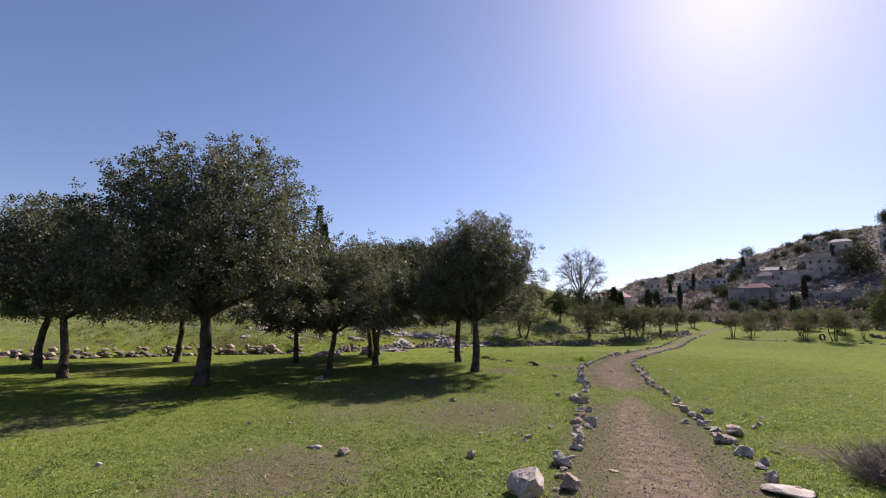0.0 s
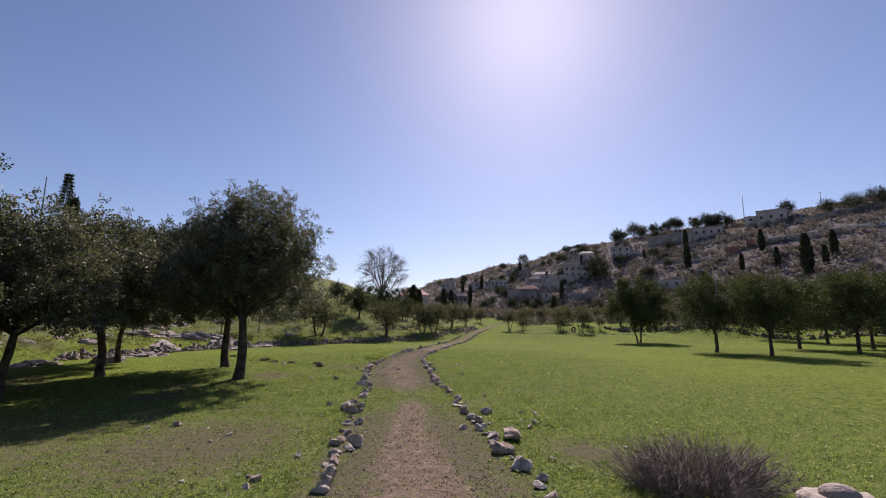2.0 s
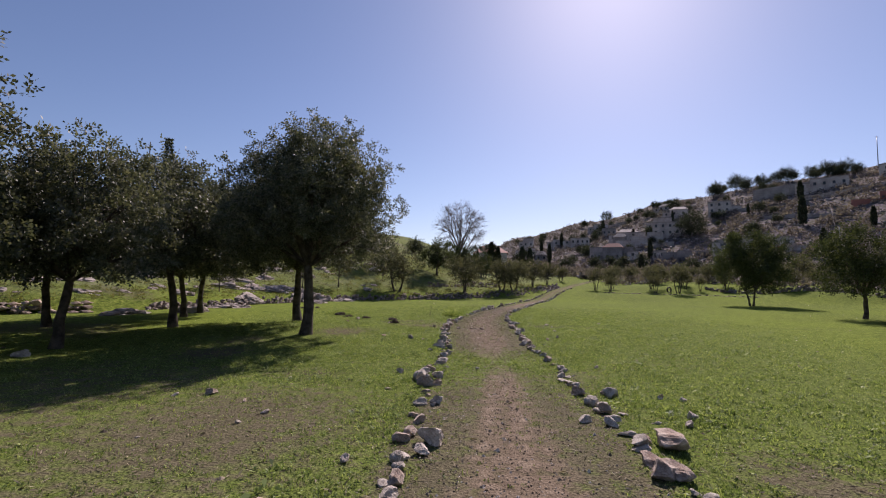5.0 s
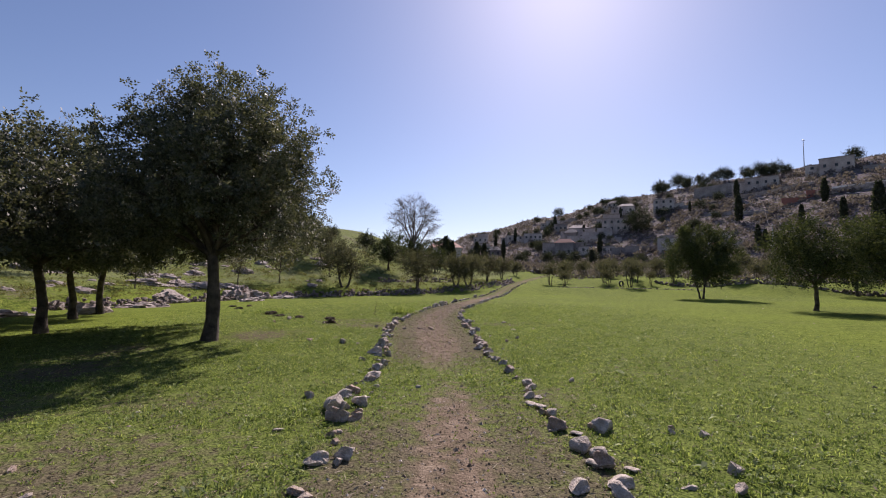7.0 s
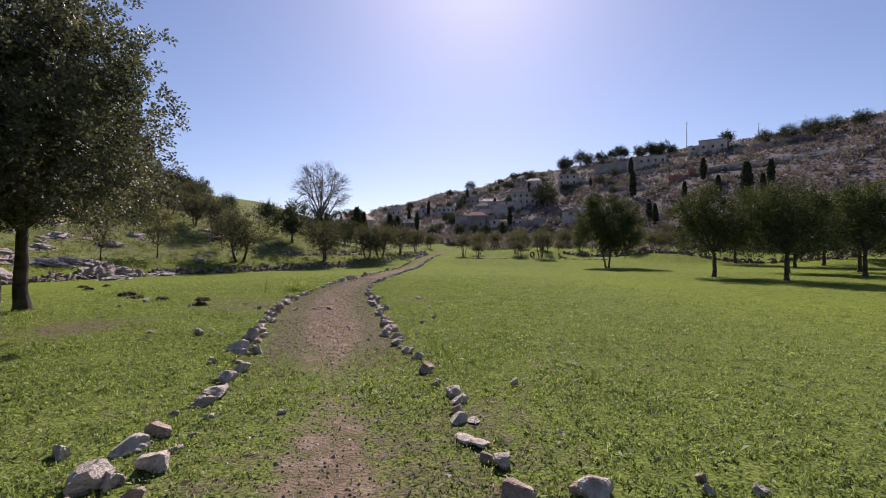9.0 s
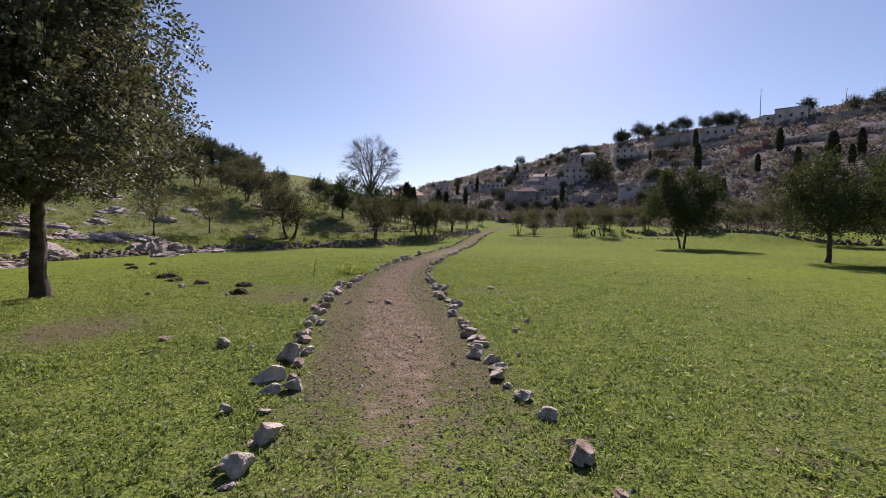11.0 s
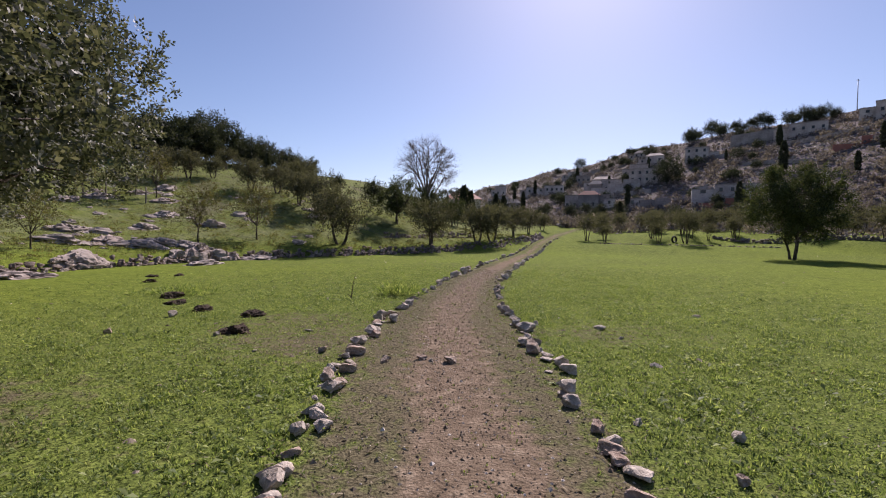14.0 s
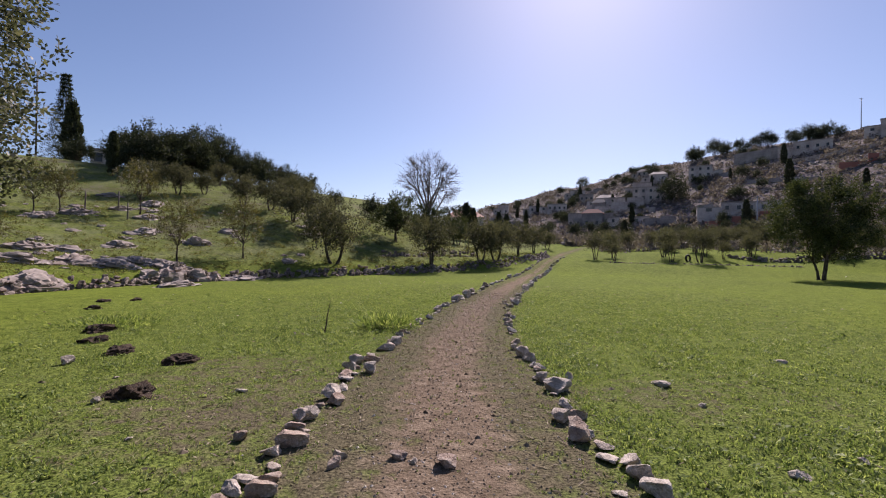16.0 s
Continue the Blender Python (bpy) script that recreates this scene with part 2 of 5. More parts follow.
TWIG = speckled("grey_twigs", (0.11, 0.095, 0.085), (0.22, 0.19, 0.17), 4, 0.9, 0.3)
LIME = speckled("limestone", (0.36, 0.31, 0.265), (0.68, 0.61, 0.54), 3.2, 0.9, 0.7, 0.03)
WARM_LIME = speckled("reddish_limestone", (0.3, 0.22, 0.175), (0.56, 0.47, 0.4), 3.2, 0.9, 0.7, 0.03)
GREY_ROCK = speckled("weathered_rock", (0.21, 0.175, 0.155), (0.55, 0.49, 0.45), 1.3, 0.95, 0.9, 0.08)
SOIL = speckled("dark_soil", (0.04, 0.028, 0.02), (0.11, 0.078, 0.055), 9, 1.0, 1.0, 0.04)
WALL_ROCK = speckled("terrace_stone", (0.12, 0.098, 0.085), (0.32, 0.26, 0.22), 2.5, 0.95, 0.8, 0.04)
HOUSE_STONE = speckled("house_stone", (0.36, 0.32, 0.31), (0.56, 0.52, 0.5), 0.4, 0.9, 0.3, 0.05)
CONCRETE = speckled("grey_concrete", (0.22, 0.2, 0.2), (0.36, 0.34, 0.33), 0.5, 0.9, 0.3, 0.03)
RUST = plain("rust_red_paint", (0.3, 0.125, 0.095), 0.8)
GLASS_DARK = plain("dark_window_glass", (0.03, 0.033, 0.04), 0.15)
METAL = plain("galvanised_metal", (0.35, 0.35, 0.36), 0.5, 0.6)
PALE = plain("pale_plaster", (0.62, 0.6, 0.58), 0.85)
RUBBER = plain("black_rubber", (0.02, 0.02, 0.02), 0.7)


# ---- helpers for building ----
def mesh_of(name, verts, faces, mat, smooth_shade=True):
    me = bpy.data.meshes.new(name)
    me.from_pydata(verts, [], faces)
    me.materials.append(mat)
    if smooth_shade:
        me.polygons.foreach_set("use_smooth", [True] * len(me.polygons))
    me.update()
    return me


def quads(name, v, mat, tri=False):
    """A mesh of loose small faces from an array (faces, corners, 3)."""
    k = v.shape[1]
    me = bpy.data.meshes.new(name)
    count = len(v)
    me.vertices.add(count * k)
    me.vertices.foreach_set("co", v.astype(np.float32).ravel())
    me.loops.add(count * k)
    me.loops.foreach_set("vertex_index", np.arange(count * k, dtype=np.int32))
    me.polygons.add(count)
    me.polygons.foreach_set("loop_start", np.arange(0, count * k, k, dtype=np.int32))
    me.materials.append(mat)
    me.update(calc_edges=True)
    return me


def child(name, me, parent, label=""):
    ob = new(name, me)
    ob.parent = parent
    return tagged(ob, label)


def part(name, bm, mat, parent, label="", smooth_shade=False):
    me = bpy.data.meshes.new(name)
    bm.to_mesh(me)
    bm.free()
    me.materials.append(mat)
    if smooth_shade:
        me.polygons.foreach_set("use_smooth", [True] * len(me.polygons))
    return child(name, me, parent, label)


def box(bm, x0, x1, y0, y1, z0, z1, bevel=0.0):
    r = bmesh.ops.create_cube(bm, size=1.0)
    for v in r["verts"]:
        v.co = ((x0 + x1) / 2 + v.co.x * (x1 - x0), (y0 + y1) / 2 + v.co.y * (y1 - y0), (z0 + z1) / 2 + v.co.z * (z1 - z0))
    if bevel:
        bmesh.ops.bevel(bm, geom=list({e for v in r["verts"] for e in v.link_edges}), offset=bevel, segments=1, affect="EDGES")
    return bm


def tube(V, F, pts, radii, sides=8):
    """Adds a tapering tube along pts to the lists V and F."""
    base = len(V)
    pts = [Vector(p) for p in pts]
    for i, (p, r) in enumerate(zip(pts, radii)):
        d = (pts[min(i + 1, len(pts) - 1)] - pts[max(i - 1, 0)]).normalized()
        a = d.orthogonal().normalized()
        if i and (a - last).length > 1:
            a = (last - d * last.dot(d)).normalized()
        last = a
        c = d.cross(a)
        for k in range(sides):
            g = 2 * math.pi * k / sides
            V.append(p + (a * math.cos(g) + c * math.sin(g)) * r)
    for i in range(len(pts) - 1):
        for k in range(sides):
            q = (k + 1) % sides
            F.append((base + i * sides + k, base + i * sides + q, base + (i + 1) * sides + q, base + (i + 1) * sides + k))
    F.append(tuple(base + (len(pts) - 1) * sides + k for k in range(sides)))


def wander(a, b, rng, bend=0.1, steps=5, sag=0.0):
    a, b = Vector(a), Vector(b)
    span = (b - a).length
    off = Vector((rng.uniform(-1, 1), rng.uniform(-1, 1), rng.uniform(-0.3, 0.3))) * bend * span
    return [a.lerp(b, i / steps) + (off + Vector((0, 0, sag * span))) * math.sin(math.pi * i / steps) + Vector((rng.uniform(-1, 1), rng.uniform(-1, 1), 0)) * 0.012 * span * (0 < i < steps) for i in range(steps + 1)]


def unit(a):
    return a / np.maximum(np.linalg.norm(a, axis=-1, keepdims=True), 1e-9)


def leaves(centres, ways, per, stem, length, width, rs, spread=0.9):
    """Leaf sprigs: per leaves in pairs along a stem that starts at each centre and runs its way. Returns (n, 4, 3) corners."""
    n = len(centres)
    t = np.tile(np.linspace(0.15, 1.0, per), (n, 1))[..., None]
    side = unit(np.cross(ways, rs.normal(size=(n, 3))))
    up = np.cross(ways, side)
    sign = np.where(np.arange(per) % 2, 1.0, -1.0)[None, :, None]
    start = centres[:, None] + ways[:, None] * t * stem * rs.uniform(0.7, 1.3, (n, 1, 1))
    d = unit(ways[:, None] * (0.35 + 0.9 * t) + side[:, None] * sign * spread + up[:, None] * rs.normal(0, 0.35, (n, per, 1)) + rs.normal(0, 0.15, (n, per, 3)))
    w = unit(np.cross(d, up[:, None] + rs.normal(0, 0.45, (n, per, 3))))
    ln = length * rs.uniform(0.7, 1.25, (n, per, 1))
    wd = width * rs.uniform(0.75, 1.2, (n, per, 1)) / 2
    fold = np.cross(w, d) * wd * 0.25
    q = np.stack([start, start + d * ln * 0.5 + w * wd + fold, start + d * ln, start + d * ln * 0.5 - w * wd + fold], 2)
    return q.reshape(-1, 4, 3)


def shoots(p, way, long, rs, whorls=4, tip=4, leaflets=5, leaf=0.07):
    """Upright shoots, each set round with feathered leaves and ending in a rosette."""
    n, per = len(p), whorls * 2 + tip
    t = np.concatenate([np.repeat(np.linspace(0.15, 0.88, whorls), 2), np.ones(tip)])
    side = unit(np.cross(way, rs.normal(size=(n, 3))))
    up = np.cross(way, side)
    a = (np.arange(per) * 2.4)[None, :, None] + rs.uniform(0, 6.3, (n, 1, 1))
    out = np.cos(a) * side[:, None] + np.sin(a) * up[:, None]
    d = unit(out + way[:, None] * (0.25 + 0.6 * t[None, :, None]) + rs.normal(0, 0.22, (n, per, 3)))
    o = p[:, None] + way[:, None] * (t[None, :, None] * long[:, None, None])
    return leaves(o.reshape(-1, 3), d.reshape(-1, 3), leaflets, leaf * 2.4, leaf * 1.1, leaf * 0.68, rs)


def lobe_points(lobes, n, rs, inner=0.55):
    """Points in the outer part of a cloud of ellipsoids, with the way outwards; none deep inside another lobe."""
    w = np.array([l[3] * l[4] for l in lobes])
    pick = rs.choice(len(lobes), n, p=w / w.sum())
    L = np.array(lobes)[pick]
    d = unit(rs.normal(size=(n, 3)))
    r = inner + (1.05 - inner) * rs.uniform(0, 1, (n, 1)) ** 0.6
    p = L[:, :3] + d * r * L[:, [3, 3, 4]]
    keep = np.ones(n, bool)
    for l in np.array(lobes):
        keep &= (((p - l[:3]) / l[[3, 3, 4]]) ** 2).sum(1) > 0.22
    return p[keep], d[keep]


# ---- trees ----
def leafy_tree(name, seed, tall, wide, bare, sprigs, leaf, mat, bark=BARK, stems=1, girth=0.13, per=6, lean=0.0, shaggy=0.25, flat=0.85, inner=0.5, lobes_n=13, droop=0.0, tuft=26, stem=2.9, upright=0):
    """A tree of given height, crown width and height of bare trunk, as an empty with a trunk, limbs and a crown."""
    rng, rs = random.Random(seed), np.random.RandomState(seed)
    top = new(name)
    crown_h = tall - bare
    lobes = []
    for i in range(lobes_n):
        a = 2 * math.pi * (i * 0.381966 + rng.uniform(-0.04, 0.04))
        u = (i + 0.5) / lobes_n
        rr = wide / 2 * 0.7 * (1 - 0.72 * u**1.9) * rng.uniform(0.85, 1.05) if upright else wide / 2 * 0.62 * math.sin(math.pi * min(0.95, 0.16 + 0.78 * u)) ** 0.7 * rng.uniform(0.8, 1.08)
        r = wide * rng.uniform(0.17, 0.235)
        zz = bare + crown_h * (0.13 + 0.62 * u)
        lobes.append((rr * math.cos(a) + lean * zz * 0.3, rr * math.sin(a), zz, r, min(r * flat, crown_h * 0.3)))
    lobes.append((lean * tall * 0.2, 0, bare + crown_h * 0.5, wide * 0.27, crown_h * 0.34))
    V, F = [], []
    hubs = []
    for s in range(stems):
        a = 2 * math.pi * s / stems + 0.5
        out = 0.0 if stems == 1 else 0.16
        foot = Vector((math.cos(a) * out, math.sin(a) * out, -0.12))
        hub = Vector((math.cos(a) * out * 3 + lean * bare * 0.5, math.sin(a) * out * 3, bare * rng.uniform(0.95, 1.1)))
        pts = wander(foot, hub, rng, 0.05, 7)
        tube(V, F, pts, [girth * (1.35 if i == 0 else 1.08 if i == 1 else 1.0 - 0.05 * i) * rng.uniform(0.95, 1.06) for i in range(8)], 11)
        hubs.append(hub)
    child("trunk", mesh_of("trunk", V, F, bark), top)
    for i, l in enumerate(lobes):
        V, F = [], []
        hub = hubs[i % len(hubs)]
        pts = wander(hub - Vector((0, 0, 0.1)), l[:3], rng, 0.12, 6, 0.06)
        g = girth * rng.uniform(0.34, 0.5)
        tube(V, F, pts, [g * (1 - 0.12 * k) for k in range(7)], 6)
        for _ in range(4):
            e = Vector(l[:3]) + Vector((rng.uniform(-1, 1), rng.uniform(-1, 1), rng.uniform(-0.6, 0.9))) * l[3] * 0.85
            tube(V, F, wander(pts[4], e, rng, 0.15, 4), [g * 0.4, g * 0.3, g * 0.24, g * 0.18, g * 0.1], 5)
        child("limb", mesh_of("limb", V, F, bark), top)
    if upright:
        p, d = lobe_points(lobes, upright, rs, inner)
        p[:, 2] = np.maximum(p[:, 2], bare + rs.uniform(0.0, 0.25, len(p)))
        way = unit(d * (1, 1, 0.6) + np.array([0, 0, 0.8]) + rs.normal(0, 0.22, p.shape))
        long = rs.uniform(0.25, 0.65, len(p)) * (0.7 + 0.7 * np.clip(d[:, 2], 0, 1))
        q = shoots(p - way * 0.12, way, long, rs, leaf=leaf)
        child("crown", quads("crown", q, mat), top)
        return top
    p, d = lobe_points(lobes, max(30, sprigs // tuft), rs, inner)
    p, d = np.repeat(p, tuft, 0), np.repeat(d, tuft, 0)
    grow = unit(d + np.array([0, 0, 0.3]) + rs.normal(0, 0.55, p.shape))
    p = p + grow * rs.uniform(0, 1, (len(p), 1)) * leaf * (2.4 + 2.2 * shaggy) + rs.normal(0, leaf * 0.7, p.shape)
    keep = p[:, 2] > bare * 0.97
    p, ways = p[keep], unit(grow[keep] + rs.normal(0, 0.45, p[keep].shape) + np.array([0, 0, 0.15 - droop]))
    q = leaves(p, ways, per, leaf * stem, leaf, leaf * 0.55, rs)
    child("crown", quads("crown", q, mat), top)
    return top


def cypress(seed, tall, wide):
    rs = np.random.RandomState(seed)
    top = new("cypress")
    V, F = [], []
    tube(V, F, [(0, 0, -0.3), (0, 0, tall * 0.5), (0, 0, tall * 0.92)], [0.16, 0.1, 0.03], 6)
    child("trunk", mesh_of("trunk", V, F, BARK), top)
    n = 800
    u = rs.uniform(0.06, 1, n)
    r = wide / 2 * np.sin(np.pi * np.clip(u * 0.82 + 0.15, 0, 1)) ** 0.8 * (0.75 + 0.3 * rs.uniform(0, 1, n)) * (1 + 0.18 * np.sin(u * 31))
    a = rs.uniform(0, 2 * np.pi, n)
    p = np.stack([r * np.cos(a), r * np.sin(a), u * tall], 1)
    w = unit(np.stack([np.cos(a) * 0.35, np.sin(a) * 0.35, np.ones(n)], 1) + rs.normal(0, 0.2, (n, 3)))
    child("crown", quads("crown", leaves(p, w, 4, 0.4, 0.5, 0.28, rs, 0.5), PINE), top)
    return top


def bare_tree(seed, tall):
    """A leafless tree: limbs that part from a short trunk and end in a rounded web of fine twigs."""
    rng = random.Random(seed)
    top = new("bare_tree")
    V, F = [], []
    tube(V, F, wander((0, 0, -0.3), (0.1, 0, tall * 0.36), rng, 0.03, 5), [0.34, 0.27, 0.24, 0.22, 0.2, 0.17], 10)
    child("trunk", mesh_of("trunk", V, F, TWIG), top)
    mid, wide, deep = Vector((0, 0, tall * 0.62)), tall * 0.4, tall * 0.39

    def shell(d, k):
        return mid + Vector((d.x * wide, d.y * wide, d.z * deep)) * k

    for i in range(11):
        V, F = [], []
        a, lift = i * 2.4, -0.35 + 1.3 * i / 10
        d = Vector((math.cos(a) * math.sqrt(max(0.02, 1 - min(1, abs(lift)) ** 2)), math.sin(a) * math.sqrt(max(0.02, 1 - min(1, abs(lift)) ** 2)), lift)).normalized()
        root = Vector((0.05, 0, tall * (0.17 + 0.018 * i)))
        limb = wander(root, shell(d, 0.62), rng, 0.1, 8, 0.05)
        tube(V, F, limb, [0.13 - 0.011 * k for k in range(9)], 6)
        for k in range(9):
            p = limb[rng.choice((3, 4, 5, 6, 7, 8))]
            d2 = (d + Vector((rng.gauss(0, 1), rng.gauss(0, 1), rng.gauss(0.1, 0.8))) * 0.5).normalized()
            bough = wander(p, shell(d2, rng.uniform(0.78, 0.98)), rng, 0.12, 6, 0.04)
            tube(V, F, bough, [0.042 - 0.005 * j for j in range(7)], 4)
            for _ in range(20):
                q = bough[rng.choice((2, 3, 4, 5, 6))]
                d3 = (d2 + Vector((rng.gauss(0, 1), rng.gauss(0, 1), rng.gauss(0.2, 0.8))) * 0.7).normalized()
                tube(V, F, wander(q, q + d3 * tall * rng.uniform(0.05, 0.13), rng, 0.15, 3), [0.014, 0.012, 0.009, 0.006], 3)
        child("limb", mesh_of("limb", V, F, TWIG), top)
    return top


# ---- stones ----
def rock_mesh(seed, mat, squash=0.62, rough=0.05, sub=3):
    """A chipped angular lump about 1 m across that stands on z = 0."""
    rng = random.Random(seed)
    bm = bmesh.new()
    bmesh.ops.create_icosphere(bm, subdivisions=sub, radius=0.5)
    cuts = []
    for _ in range(9):
        d = Vector((rng.gauss(0, 1), rng.gauss(0, 1), rng.gauss(0, 0.9))).normalized()
        cuts.append((d, rng.uniform(0.2, 0.36)))
    off = Vector((seed * 3.7, 0, 0))
    for v in bm.verts:
        for d, far in cuts:
            over = v.co.dot(d) - far
            if over > 0:
                v.co -= d * over
        v.co += v.co.normalized() * (noise.noise(v.co * 3.3 + off) * rough * 1.3 + abs(noise.noise(v.co * 8 + off)) * rough * -1.3 + noise.noise(v.co * 23 + off) * rough * 0.55)
        v.co.z *= squash
        v.co.y *= 0.85
    low = min(v.co.z for v in bm.verts)
    wide = max(abs(v.co.x) for v in bm.verts) * 2
    for v in bm.verts:
        v.co = Vector((v.co.x / wide, v.co.y / wide, (v.co.z - low) / wide))
    me = bpy.data.meshes.new("stone")
    bm.to_mesh(me)
    bm.free()
    me.materials.append(mat)
    return me


STONES = [rock_mesh(i, WARM_LIME if i % 4 == 1 else LIME, 0.6 + 0.06 * (i % 4)) for i in range(14)]


# ---- ground: one sheet to the horizon ----
def spaced(lo, hi, near_lo, near_hi, step, grow):
    mid = list(np.arange(near_lo, near_hi + step, step))
    s, v, right = step, mid[-1], []
    while v < hi:
        s = min(s * grow, 160)
        v += s
        right.append(v)
    s, v, left = step, mid[0], []
    while v > lo:
        s = min(s * grow, 160)
        v -= s
        left.append(v)
    return left[::-1] + mid + right


def build_ground():
    xs, ys = spaced(-2600, 2600, -11, 8, 0.33, 1.045), spaced(-900, 3200, 3, 32, 0.33, 1.026)
    V = [(x, y, height(x, y)) for y in ys for x in xs]
    nx = len(xs)
    F = [(j * nx + i, j * nx + i + 1, (j + 1) * nx + i + 1, (j + 1) * nx + i) for j in range(len(ys) - 1) for i in range(nx - 1)]
    me = mesh_of("ground", V, F, MEADOW)
    dv, wv, bv, sv = [], [], [], []
    for x, y, z in V:
        dv.append(worn(x, y))
        bv.append(thin(x, y))
        sv.append((1 - smooth(22, 33, y)) * smooth(1, 6, y) * (1 - smooth(5, 11, abs(x))))
        slope = smooth(0.5, 4, 0.75 * (along(WALL_LINE, y) - x)) * 0.26
        r, az = math.hypot(x, y - 12), math.degrees(math.atan2(x, y - 12))
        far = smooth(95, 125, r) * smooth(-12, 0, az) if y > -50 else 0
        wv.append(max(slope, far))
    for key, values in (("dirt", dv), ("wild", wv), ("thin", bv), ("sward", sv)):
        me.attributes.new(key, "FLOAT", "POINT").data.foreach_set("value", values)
    return tagged(new("ground", me), "short green meadow grass with a worn brown dirt path", "ground", kind="structure")


build_ground()


def put(ob, x, y, turn=0.0, scale=1.0, sink=0.0):
    ob.matrix_basis = Matrix.Translation((x, y, height(x, y) - sink)) @ Matrix.Rotation(turn, 4, "Z") @ Matrix.Scale(scale, 4)
    return ob


def stand(ob, x, y, turn=0.0, scale=1.0, sink=0.0):
    """A copy of a thing on the ground."""
    c = copy_thing(ob, Matrix.Identity(4))
    return put(c, x, y, turn, scale, sink)


# ---- carob trees of the meadow ----
carob_a = tagged(leafy_tree("carob_tree", 3, 6.75, 6.7, 1.8, 0, 0.079, CAROB, girth=0.2, inner=0.5, lobes_n=17, upright=1900), "tall dark green carob tree with dense shaggy crown", "tree", "carob trees in the meadow")
put(carob_a, -10.6, 11.1, 0.4, 1.0)
carob_b = tagged(leafy_tree("carob_tree", 8, 6.15, 5.0, 1.85, 0, 0.063, CAROB, girth=0.165, inner=0.42, lobes_n=17, upright=2000), "dark green carob tree with rounded glossy crown on a straight trunk", "tree", "carob trees in the meadow")
put(carob_b, -4.95, 18.15, 1.1, 0.95)
carob_c = tagged(leafy_tree("carob_tree", 15, 5.2, 4.9, 1.6, 0, 0.085, CAROB, girth=0.13, inner=0.45, upright=700, lean=-0.25), "carob tree with a leaning trunk and dense dark crown", "tree", "carob trees in the meadow")
put(carob_c, -9.8, 19.3, 0.2, 1.02)
stand(carob_b, -7.0, 21.95, 2.7, 0.94)
for x, y, a, k in ((-9.0, 14.8, 4.0, 0.86), (-13.3, 18.4, 1.9, 0.95), (-12.4, 23.2, 0.7, 0.95), (-13.3, 25.4, 2.6, 1.0), (-18.0, 16.2, 5.2, 1.05), (-15.5, 10.5, 0.9, 1.05), (-19.1, 11.6, 3.3, 1.1)):
    stand(carob_c, x, y, a, k)
carob_far = tagged(leafy_tree("carob_tree", 21, 5.2, 4.9, 1.6, 3000, 0.14, CAROB_DULL, girth=0.13, shaggy=0.5, per=6, stem=3.6), "dark round carob tree casting shade on the far lawn", "tree", "carob trees across the meadow")
put(carob_far, 19.3, 33.6, 0.3, 0.92)
for x, y, a, s in ((20.2, 29.9, 1.7, 0.85), (28.1, 37.6, 2.9, 0.95), (39.3, 55.1, 3.6, 1.15), (39.1, 47.8, 4.4, 1.1), (42.0, 47.7, 5.5, 1.2), (45.7, 45.0, 0.8, 1.2), (27.6, 32.3, 2.2, 0.95), (33.5, 37.5, 5.0, 1.0), (36.5, 35.0, 1.2, 1.05), (49.0, 52.0, 2.0, 1.2)):
    stand(carob_far, x, y, a, s)
fork = tagged(leafy_tree("carob_tree", 33, 6.9, 5.8, 1.35, 5600, 0.14, CAROB_DULL, girth=0.09, shaggy=0.5, per=7, stem=3.6, stems=3), "solitary dark round tree with several stems on the lawn", "tree", "carob trees across the meadow")
put(fork, 21.5, 49.5)

# ---- olives and young trees ----
olive = tagged(leafy_tree("olive_tree", 51, 3.6, 3.0, 1.0, 1100, 0.16, OLIVE, per=5, girth=0.1, stems=2, shaggy=0.6, inner=0.35, tuft=14), "grey-green olive tree with loose crown on terraced grass", "tree", "olive trees on the slope")
put(olive, -9.5, 47.3, 0, 1.1)
for x, y, a, s in ((-3.8, 52.9, 1, 1.0), (-0.1, 56.6, 2, 0.93), (1.2, 58.3, 3, 0.93), (3.6, 64.3, 4, 0.9), (-15.6, 55.3, 5, 0.85), (-13.4, 54.2, 6, 0.95), (-27.5, 54.3, 1.5, 0.75), (-26.0, 55.8, 2.5, 0.7), (-24.9, 57.8, 3.5, 0.55), (-28.3, 66.0, 4.5, 0.65), (-20.4, 56.2, 5.5, 0.8), (-18.5, 57.4, 0.5, 0.7), (-18.8, 64.5, 1.8, 0.85), (9.1, 82.8, 2.8, 0.65), (6.0, 72.0, 3.8, 0.8), (-21.5, 68.0, 5.0, 0.8), (2.0, 76.0, 4.0, 0.8), (-2.6, 70.0, 2.0, 0.65)):
    stand(olive, x, y, a, s)
dark_olive = tagged(leafy_tree("evergreen_oak", 57, 3.9, 3.9, 0.9, 1800, 0.15, CAROB_DULL, girth=0.13, shaggy=0.4), "dark broad evergreen tree on the terrace", "tree")
put(dark_olive, -7.3, 57.1)
stand(dark_olive, -3.0, 68.0, 1.0, 0.8)
stand(dark_olive, -6.0, 71.0, 2.0, 0.95)
low_olive = tagged(leafy_tree("olive_tree", 63, 2.8, 1.9, 1.4, 560, 0.15, OLIVE, per=4, girth=0.06, stems=3, shaggy=0.8, inner=0.3, tuft=10), "small pruned olive tree with thin stems in the grove", "tree", "olive grove")
grove = random.Random(5)
put(low_olive, 20.0, 62.3)
for i in range(60):
    x = 11 + grove.uniform(0, 1) * 34
    y = 62.5 + grove.uniform(0, 1) ** 1.5 * 34
    if x > along(PATH_MIDDLE, y) + 3:
        stand(low_olive, x, y, grove.uniform(0, 6), grove.uniform(0.5, 0.9))
